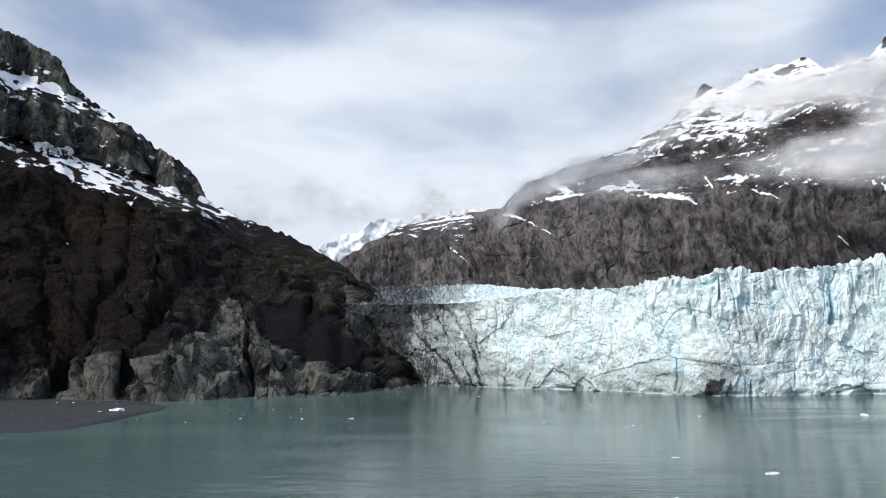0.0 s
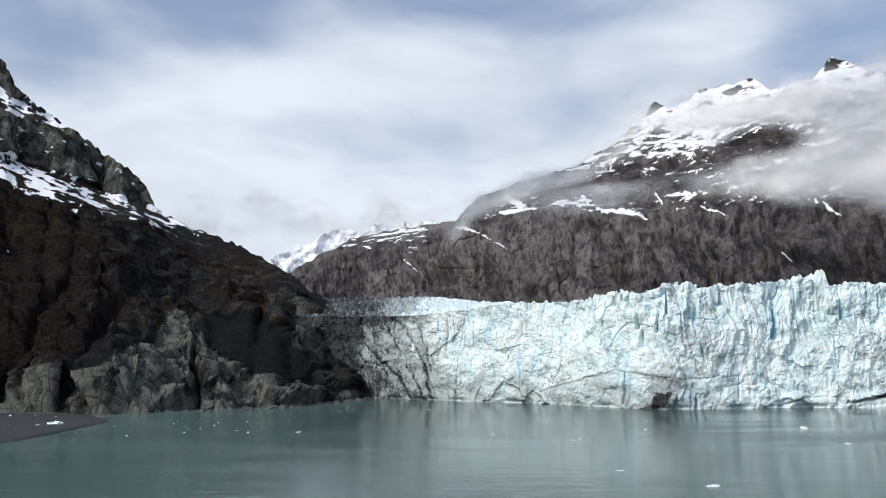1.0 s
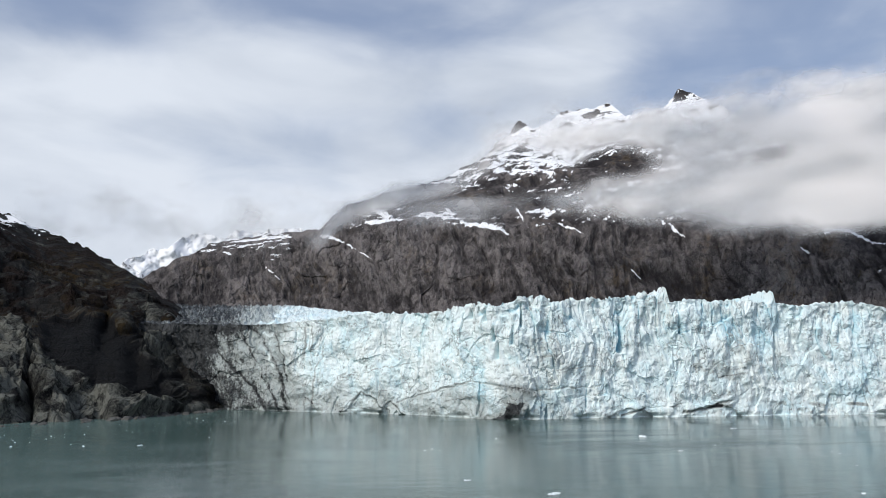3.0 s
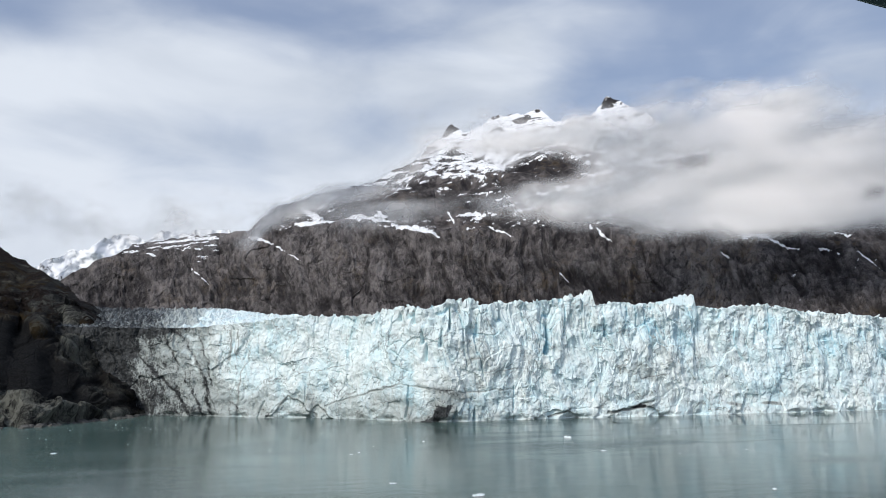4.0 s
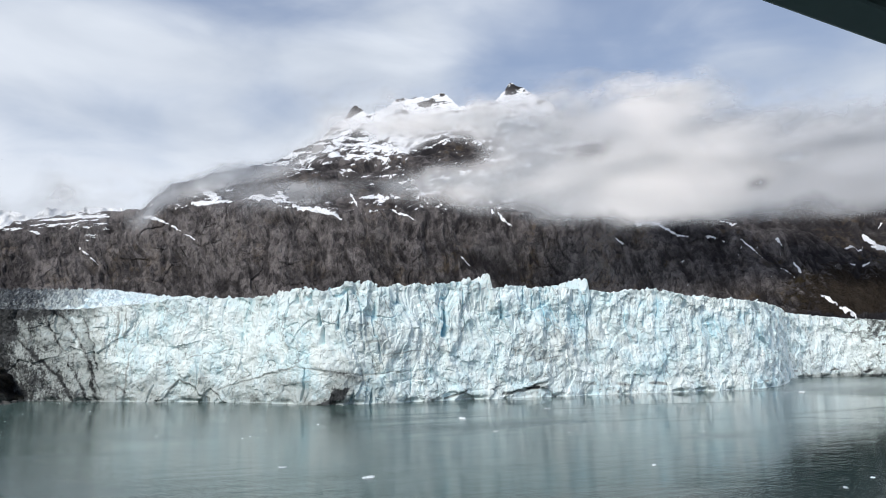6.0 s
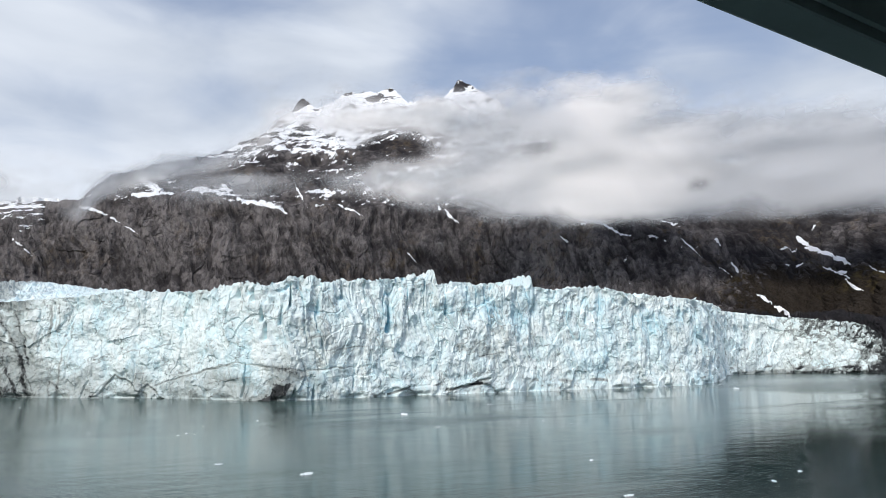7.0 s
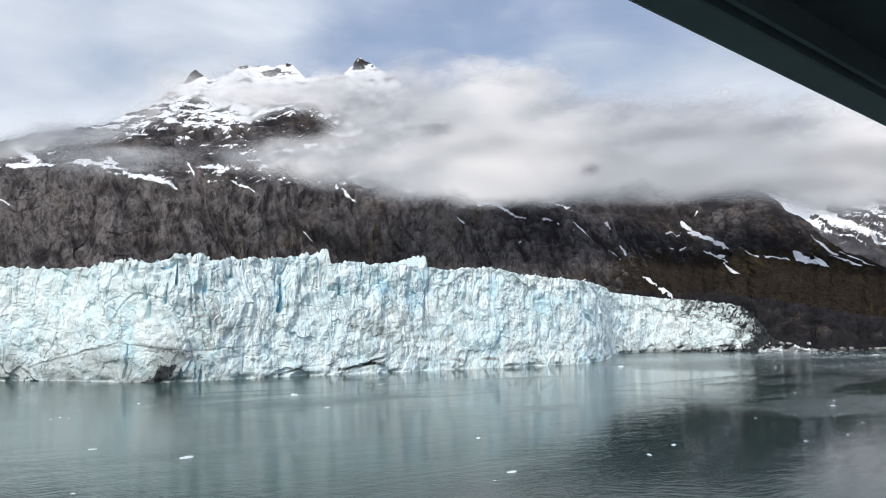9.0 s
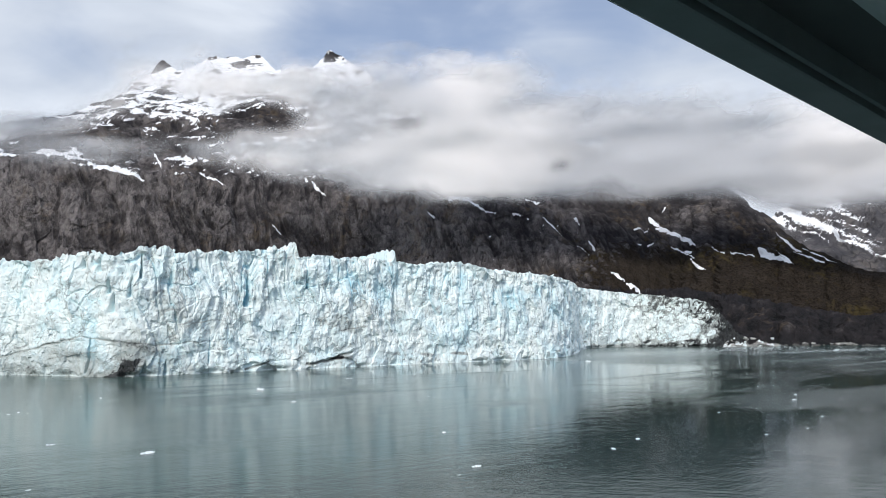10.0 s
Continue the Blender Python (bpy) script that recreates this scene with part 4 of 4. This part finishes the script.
    smear = 0.26 * np.exp(-((A - 33.5) / 3) ** 2 - ((Z - 34) / 14) ** 2) * (0.7 + 0.6 * mess) + 0.18 * np.exp(-((A - 22) / 4) ** 2 - ((Z - 40) / 18) ** 2)
    low_band = 0.5 * np.exp(-((Z - 7 - 5 * value_noise(U / 33, U * 0, 146)) / 1.1) ** 2) * step(22, 30, A) * step(0.0, 0.4, value_noise(U / 26, U * 0 + 3, 147))
    # slits: cut into the face, with their darkness put into the colour as well
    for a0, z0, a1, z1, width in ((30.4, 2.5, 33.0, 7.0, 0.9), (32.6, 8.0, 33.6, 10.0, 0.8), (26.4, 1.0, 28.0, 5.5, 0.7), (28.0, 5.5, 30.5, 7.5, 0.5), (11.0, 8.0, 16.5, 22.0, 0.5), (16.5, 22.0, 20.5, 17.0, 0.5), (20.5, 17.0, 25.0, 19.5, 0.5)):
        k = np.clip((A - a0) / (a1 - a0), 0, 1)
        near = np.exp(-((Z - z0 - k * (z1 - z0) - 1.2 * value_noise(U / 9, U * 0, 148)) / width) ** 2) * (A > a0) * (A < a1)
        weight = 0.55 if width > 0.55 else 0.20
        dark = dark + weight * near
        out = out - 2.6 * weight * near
    dirt_shade = left + sheared + veins + end + lump + smear + low_band + dark + 0.10 * mess
    X, Y = fx[:, None] + nx * out, fy[:, None] + ny * out
    # the crevassed upper surface
    b = np.concatenate([np.linspace(1.5, 60, 34), np.linspace(66, 300, 40), np.linspace(320, 700, 14)])[None]
    rise = along([(-9, 0.14), (2, 0.14), (5, 0.11), (8, 0.07), (12, 0.02), (16, 0.0), (60, 0.0)], az)[:, None]
    tx2, ty2 = X[:, -1:] + 0.10 * b, Y[:, -1:] + 0.995 * b
    ta = np.degrees(np.arctan2(tx2, ty2))
    ser = ridged(tx2 / 11, ty2 / 17, 151, 3, 0.6) * 2.0 + fbm(tx2 / 5, ty2 / 5, 152, 3) * 1.3
    tz = C + rise * 220 * step(-60, 240, b) - rise * 220 * step(-60, 240, b * 0) - 6.0 * (1 - np.exp(-b / 6)) * G + ser * step(0, 8, b) * (0.6 + 0.7 * G) + 2.2 * step(6, 1, ta) * step(4, 30, b) * fbm(tx2 / 7, ty2 / 12, 155, 4, 0.65)
    right_drop = step(50, 56, A) * 0.10 * b
    tz = tz - right_drop
    tm = fbm(tx2 / 30, ty2 / 40, 153, 4, 0.6)
    tdirt = 0.10 * tm + 0.42 * step(3.4, 0.8, ta + 1.2 * tm - 0.004 * b) + 0.34 * step(0.8, -1.1, ta) + 0.16 * step(3.0, 0.0, ta) * fbm(tx2 / 4.0, ty2 / 9.0, 157, 4, 0.65) + step(55, 59, A) * 0.6
    tblue = 0.16 + 0.25 * fbm(tx2 / 25, ty2 / 25, 154, 3) + 0.2 * step(0.2, -0.8, ser)
    glacier = new("glacier")
    sheet("ice_cliff", X, Y, Z, ICE, {"blue": blue, "dirt_shade": dirt_shade}, True, glacier)
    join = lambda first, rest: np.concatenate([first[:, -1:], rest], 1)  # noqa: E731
    sheet("upper_ice", join(X, tx2), join(Y, ty2), join(Z, tz), ICE, {"blue": join(blue, tblue), "dirt_shade": join(dirt_shade, tdirt)}, True, glacier)
    # towers of ice along the brink
    towers = [serac_mesh(k) for k in range(8)]
    rnd = random.Random(11)
    for a0 in np.arange(16.5, 47.5, 0.42):
        a1 = a0 + rnd.uniform(-0.3, 0.3)
        k = int(np.searchsorted(az, a1))
        size = rnd.uniform(0.3, 0.75) * (0.55 + 0.5 * rough[k])
        ob = new("serac", towers[rnd.randrange(8)])
        ob.parent = glacier
        ob.matrix_basis = pose(X[k, -1] - nx[k, 0] * 1.0, Y[k, -1] - ny[k, 0] * 1.0, crest[k] - 4.25 * size, rnd.uniform(-12, 12), rnd.uniform(-12, 12), rnd.uniform(0, 360)) @ Matrix.Diagonal((size, size, size * rnd.uniform(0.8, 1.25), 1))
    tagged(glacier, "pale blue tidewater glacier front with cracked seracs and dark debris", "glacier", kind="structure")


build_glacier()


# ---- mist on the mountain ----
LOW = [(-15, 8.9), (0, 8.7), (9.5, 9.4), (16, 9.8), (24.6, 10.0), (29.8, 9.2), (35.5, 8.6), (41, 8.3), (48, 8.2), (52, 8.6), (59, 8.3), (61, 7.4), (63, 7.1), (68, 7.6), (95, 7.6)]
HIGH = [(-15, 10.2), (4, 11.2), (10, 12.0), (20, 12.4), (23.5, 12.8), (25.8, 15.6), (27, 17.6), (29.6, 18.3), (33, 18.6), (37.5, 18.2), (40.8, 18.6), (45.7, 17.4), (51.7, 15.4), (55.6, 15.2), (63, 14.2), (68, 13.4), (95, 11)]
BODY = [(-15, 0.6), (0, 0.5), (8, 0.26), (18, 0.18), (24, 0.27), (27, 0.45), (30, 0.80), (36, 1.0), (44, 0.95), (52, 1.05), (95, 1.05)]


def build_mist():
    az = np.arange(-15, 95, 0.25)[:, None]
    el = np.linspace(5.5, 19.5, 90)[None]
    for k in range(3):
        r = 1415 - 16 * k + 14 * fbm(np.radians(az) * 7, el / 3.5, 161, 2, 0.5)
        wob = fbm(az / 6 + 3 * k, el / 2.6, 171 + k, 4, 0.55)
        low, high = smooth_along(LOW, az, 1.5), smooth_along(HIGH, az, 1.5)
        density = step(low - 0.9, low + 1.7, el + 0.4 * wob) * (1 - step(high - 3.4, high + 1.4, el + 1.5 * wob)) * smooth_along(BODY, az, 3.0)
        skyline = smooth_along(MOUNT_SKY, az, 0.6)
        veil = 0.34 * np.exp(-((el - skyline + 0.5 + 0.5 * wob) / 0.9) ** 2) * step(3, 6, az) * step(19.5, 17.0, az) * (1 + 0.9 * step(14, 10, az)) + 0.46 * np.exp(-((el - 15.9 + 0.6 * (az - 22) / 6 + 0.9 * wob) / 1.7) ** 2) * step(14, 19, az) * step(36, 30, az)
        wisp = 0.30 * np.exp(-((el - along([(3, 10.4), (8, 10.6), (14, 10.6), (20, 11.2), (27, 11.4)], az) + 0.8 * wob) / 0.75) ** 2) * step(2, 7, az) * step(32, 26, az)
        far_veil = 0.22 * np.exp(-((el - 9.0 + 0.6 * wob) / 1.5) ** 2) * step(4.5, 0.5, az)
        density = np.maximum(np.maximum(np.maximum(density, veil), wisp), far_veil)
        for a0, e0, wa, we in ((37.1, 13.7, 1.6, 0.7), (50.4, 12.4, 1.6, 0.5), (47.8, 10.8, 1.0, 0.7), (27.4, 13.8, 2.9, 1.15)):
            density = density - 0.55 * np.exp(-((az - a0) / wa) ** 2 - ((el - e0 + 0.3 * wob) / we) ** 2)
        density = np.maximum(density, 0)
        x, y, z = polar(np.repeat(az, el.shape[1], 1), np.repeat(el, len(az), 0), r)
        bank = new("mist_bank")
        sheet("mist_layer", x, y, z, MIST, {"body": density * 1.15 - 0.05, "thick": 0.66 * step(0.0, 0.25, density)}, False, bank)
        tagged(bank, "soft grey-white cloud bank hanging along the mountain", "cloud", "cloud banks on the mountain", "stuff")


build_mist()


# ---- the gravel spit ----
def build_spit():
    along_x = np.linspace(-330, -134, 110)[:, None]
    across = np.linspace(-1, 1, 40)[None]
    south = np.interp(along_x, [-330, -240, -161, -150, -141, -137, -134], [255, 280, 298, 303, 312, 345, 385])
    north = np.interp(along_x, [-330, -240, -161, -150, -141, -137, -134], [480, 480, 452, 438, 425, 416, 405])
    centre, half = (south + north) / 2, (north - south) / 2
    y = centre + half * across + 3 * value_noise(along_x / 17, across * 2, 181)
    z = 1.7 * (1 - across ** 2) ** 0.6 * np.clip(half / 40, 0.1, 1) - 0.25 + 0.25 * fbm(along_x / 9, y / 9, 182, 4)
    x = along_x + 0 * y
    ob = sheet("gravel_spit", x, y, z, SAND)
    tagged(ob, "dark wet gravel spit at the foot of the hill", "beach", kind="structure")


build_spit()


# ---- floating ice ----
def floe_mesh(seed, flat, ice=FLOE):
    """A jagged lump, low in the water, with a broken top."""
    bm = bmesh.new()
    bmesh.ops.create_icosphere(bm, subdivisions=3, radius=1.0)
    rnd = random.Random(seed)
    off = Vector((rnd.uniform(-50, 50), rnd.uniform(-50, 50), 0))
    for v in bm.verts:
        p = v.co.copy()
        k = 1 + 0.45 * noise.noise(p * 1.2 + off) + 0.30 * noise.noise(p * 2.9 + off)
        peak = max(0.0, noise.noise(Vector((p.x * 1.7, p.y * 1.7, 0)) + off)) * 1.3
        v.co = Vector((p.x * k, p.y * k * 0.55, flat * (0.35 * p.z * k + (peak if p.z > 0 else 0) + 0.30 * noise.noise(p * 4.0 - off))))
    me = bpy.data.meshes.new("ice_floe")
    bm.to_mesh(me)
    bm.free()
    me.materials.append(ice)
    return me


FLOES = [floe_mesh(k, (0.22, 0.4, 0.5, 0.28, 0.34)[k % 5]) for k in range(10)]
DIRTY = plain_material("dirty_ice", (0.33, 0.33, 0.315), 0.7, 0.35, 0.75, 0.4)
DIRTY_FLOES = [floe_mesh(k + 40, 0.55, DIRTY) for k in range(5)]
RUBBLE = [floe_mesh(k + 60, 0.75, FLOE) for k in range(5)]


def floe(x, y, size, k, turn=0.0, z=0.0, label="small white ice floe drifting on the water"):
    ob = new("ice_floe", FLOES[k % len(FLOES)])
    ob.matrix_basis = pose(x, y, z, 0, 0, turn) @ Matrix.Scale(size, 4)
    tagged(ob, label, "ice floe", "drifting ice floes")


FLOE_PLACES = [(200, 143, 1.6), (181, 136, 1.2), (500, 419, 3.0), (917, 419, 4.5), (136, 139, 1.5), (127, 134, 0.7), (164, 185, 1.3), (237, 125, 0.8), (294, 136, 0.9), (276, 165, 0.9), (300, 164, 0.8), (343, 171, 1.0),
               (183, 343, 2.6), (169, 286, 1.7), (83, 201, 2.1), (68, 229, 1.9), (76, 311, 1.0), (113, 345, 1.2), (254, 377, 1.3), (51, 173, 0.7), (-36, 347, 1.8), (-84, 350, 1.0), (-57, 347, 0.9), (72, 306, 0.9), (251, 376, 1.2)]
for k, (x, y, size) in enumerate(FLOE_PLACES):
    floe(x, y, 0.72 * size, k, 20 + 37 * k, label="jagged white ice floe drifting on the water" if size > 1.4 else "small white ice floe drifting on the water")

# small pieces, thickest in the drift lines off the ice front
rnd = random.Random(7)
DRIFTS = [((181, 345), (215, 262), 34, 35), ((215, 262), (345, 246), 40, 18), ((360, 420), (600, 350), 60, 45), ((600, 350), (900, 330), 110, 30), ((-130, 350), (-10, 450), 90, 26), ((230, 140), (430, 210), 75, 16), ((40, 280), (170, 400), 80, 12)]
for (x0, y0), (x1, y1), spread, count in DRIFTS:
    for k in range(count):
        f = rnd.random()
        x, y = x0 + f * (x1 - x0) + rnd.gauss(0, spread * 0.45), y0 + f * (y1 - y0) + rnd.gauss(0, spread * 0.35)
        floe(x, y, rnd.uniform(0.13, 0.40) * (1 + math.hypot(x, y) / 900), rnd.randrange(10), rnd.uniform(0, 360))


def build_brash():
    """Crumbs of ice too small to tell apart."""
    co, faces = [], []
    lines = [(*d[:3], 800 if d[2] < 45 else 160) for d in DRIFTS]
    lines += [((0, 560), (120, 500), 16, 380), ((140, 450), (430, 450), 10, 380), ((430, 455), (540, 465), 10, 300), ((480, 430), (650, 500), 60, 2200), ((560, 470), (960, 500), 90, 4200),
              ((700, 430), (1100, 400), 60, 2600), ((620, 330), (1000, 330), 40, 900), ((600, 280), (720, 285), 10, 260), ((560, 245), (720, 250), 8, 200), ((-40, 470), (80, 440), 30, 300)]
    for (x0, y0), (x1, y1), spread, count in lines:
        for k in range(count):
            f = rnd.random()
            x, y = x0 + f * (x1 - x0) + rnd.gauss(0, spread * 0.4), y0 + f * (y1 - y0) + rnd.gauss(0, spread * 0.25)
            s, n0 = (0.05 + 0.15 * rnd.random() ** 2) * (1 + (math.hypot(x, y) / 520) ** 2), len(co)
            for a in range(5):
                t = a * 1.2566 + rnd.uniform(-0.4, 0.4)
                q = rnd.uniform(0.6, 1.2) * s
                co.append((x + q * math.cos(t) * 1.8, y + q * math.sin(t), -0.05))
            co.append((x, y, rnd.uniform(0.06, 0.22) * s))
            faces += [(n0 + a, n0 + (a + 1) % 5, n0 + 5) for a in range(5)]
    raw = raw_mesh("brash_ice", np.array(co), np.array(faces), FLOE, flat_faces=True)
    tagged(raw, "crumbs of white brash ice in drift lines", "ice", kind="stuff")


build_brash()

# stranded ice and stones on the spit
for k, (x, y, size) in enumerate([(-148, 377, 3.2), (-154, 373, 1.3), (-194, 436, 1.2), (-218, 442, 1.0), (-218, 418, 0.9), (-186, 396, 0.8), (-205, 440, 0.7), (-176, 431, 0.8), (-168, 428, 0.9), (-182, 438, 0.7), (-160, 400, 0.6)]):
    floe(x, y, size, k + 2, 61 * k, 1.6 if k < 2 else 0.8, "grey-white block of ice stranded on the gravel spit")


# ---- boulders along the shores ----
def boulder_mesh(seed):
    bm = bmesh.new()
    bmesh.ops.create_icosphere(bm, subdivisions=2, radius=1.0)
    off = Vector((seed * 7.3, seed * 3.1, 0))
    for v in bm.verts:
        k = 1 + 0.5 * noise.noise(v.co * 1.1 + off) + 0.2 * noise.noise(v.co * 3 + off)
        v.co = Vector((v.co.x * k * 1.2, v.co.y * k, v.co.z * k * 0.7))
    me = bpy.data.meshes.new("boulder")
    bm.to_mesh(me)
    bm.free()
    me.materials.append(STONE)
    return me


STONE = plain_material("shore_stone", (0.075, 0.073, 0.068), 0.8, 0.6, 0.4, 0.3)
BOULDERS = [boulder_mesh(k) for k in range(6)]


def boulder(x, y, size, k, label, z=0.0):
    ob = new("boulder", BOULDERS[k % 6])
    ob.matrix_basis = pose(x, y, z, 0, 0, 47 * k) @ Matrix.Scale(size, 4)
    tagged(ob, label, "boulder", "boulders along the shore")


for k in range(54):
    a0 = rnd.uniform(-9.5, -0.7) if k < 42 else rnd.uniform(-18.5, -9.5)
    r0 = along(SHORE, a0) + rnd.uniform(-13, 2)
    boulder(r0 * math.sin(radians(a0)), r0 * math.cos(radians(a0)), rnd.uniform(0.8, 3.2) * (1.0 if k < 42 else 0.6), k, "grey boulder at the waterline below the hill", -0.2)
for k in range(46):
    a0 = rnd.uniform(58.5, 69)
    r0 = along(CLIFF_R, a0) + rnd.uniform(-25, 10)
    boulder(r0 * math.sin(radians(a0)), r0 * math.cos(radians(a0)), rnd.uniform(1.0, 3.8), k, "dark moraine boulder on the far shore", 0.0)
for k in range(30):
    a0 = 58.3 + 8 * rnd.random() ** 1.6
    r0 = along(CLIFF_R, a0) + rnd.uniform(-20, 12)
    ob = new("ice_block", DIRTY_FLOES[k % 5] if k % 6 else FLOES[k % 10])
    ob.matrix_basis = pose(r0 * math.sin(radians(a0)), r0 * math.cos(radians(a0)), rnd.uniform(0, 3), 0, 0, 31 * k) @ Matrix.Scale(rnd.uniform(1.5, 6.5), 4)
    tagged(ob, "dirty grey ice block stranded at the moraine" if k % 6 else "white ice block stranded at the moraine", "ice block", "ice blocks at the moraine")
rubble_rnd = random.Random(23)
for k in range(64):
    a0 = 58.7 + 3.4 * rubble_rnd.random() ** 1.7 if k else 59.6
    r0 = 1062 + (a0 - 58.7) * 16 + 16 * rubble_rnd.random() ** 2.0 - 5
    white = rubble_rnd.random() < 0.42
    size = rubble_rnd.uniform(1.4, 4.0) if k else 5.0
    ob = new("ice_block", (RUBBLE if white or not k else DIRTY_FLOES)[k % 5])
    ob.matrix_basis = pose(r0 * math.sin(radians(a0)), r0 * math.cos(radians(a0)), max(0.0, (r0 - 1062 - (a0 - 58.7) * 16) * 0.9) if k else 2.0, rubble_rnd.uniform(-25, 25), 0, 53 * k) @ Matrix.Diagonal((size, size, size * rubble_rnd.uniform(0.8, 1.5), 1))
    tagged(ob, "white ice block fallen beside the end of the glacier" if white or not k else "dirty grey ice block stranded at the moraine", "ice block", "ice blocks at the moraine")
for k in range(60):
    x, y = rnd.uniform(-240, -146), rnd.uniform(322, 425)
    if y > np.interp(x, [-240, -161, -144, -131], [285, 308, 318, 345]):
        boulder(x, y, rnd.uniform(0.2, 0.7), k, "small grey stone on the gravel spit", 1.3)


# ---- the ship's overhang above the camera ----
def build_overhang():
    edge, d = Vector((10.039, 1.775, 34.756)), Vector((1.0, 0.0576, -0.0409)).normalized()
    side = Vector((d.y, -d.x, 0)).normalized()
    up = side.cross(d).normalized()
    up = up if up.z > 0 else -up
    thing = new("deck_overhang")

    def bar(name, profile, mat, label=""):
        """A length along the ship with the given outline across it, in metres inboard and up."""
        bm = bmesh.new()
        rings = []
        for s in (-22.0, 34.0):
            rings.append([bm.verts.new(edge + d * s + side * a + up * h) for a, h in profile])
        n = len(profile)
        for k in range(n):
            bm.faces.new([rings[0][k], rings[0][(k + 1) % n], rings[1][(k + 1) % n], rings[1][k]])
        bm.faces.new(rings[0][::-1])
        bm.faces.new(rings[1])
        bmesh.ops.recalc_face_normals(bm, faces=bm.faces)
        part(name, bm, mat, thing, label)

    bar("edge_beam", [(0, 0.0), (0.012, -0.004), (0.132, -0.004), (0.14, 0.0), (0.14, 0.3), (0, 0.3)], PAINT, "dark green-grey painted edge beam")
    bar("groove_lip", [(0.155, 0.02), (0.175, 0.02), (0.175, 0.2), (0.155, 0.2)], PAINT)
    # the recess is darkened by its colour, beyond its small depth
    bar("recess", [(0.14, 0.12), (0.42, 0.12), (0.42, 0.3), (0.14, 0.3)], RECESS_SHADE, "recess behind the edge beam, its shade coloured black")
    bar("ceiling_panel", [(0.42, 0.07), (0.46, 0.055), (3.1, 0.055), (3.1, 0.3), (0.42, 0.3)], SHADOW_PAINT, "dark grey shaded ceiling panel")
    tagged(thing, "dark painted underside of a ship's deck overhang", "overhang")


build_overhang()


def build_ship_side():
    """The plain side of the ship behind the camera, which carries the overhang."""
    bm = bmesh.new()
    bmesh.ops.create_cube(bm, size=1.0)
    for v in bm.verts:
        v.co = Vector((v.co.x * 62 + 16, v.co.y * 0.4 - 1.45, v.co.z * 38.6 + 17.2))
    bmesh.ops.rotate(bm, verts=bm.verts, cent=(10, -1.45, 0), matrix=Matrix.Rotation(math.atan(0.0576), 3, "Z"))
    me = bpy.data.meshes.new("wall_ship_side")
    bm.to_mesh(me)
    bm.free()
    me.materials.append(HULL)
    tagged(new("wall_ship_side", me), "plain white painted ship side above the water", "ship", kind="structure")


build_ship_side()
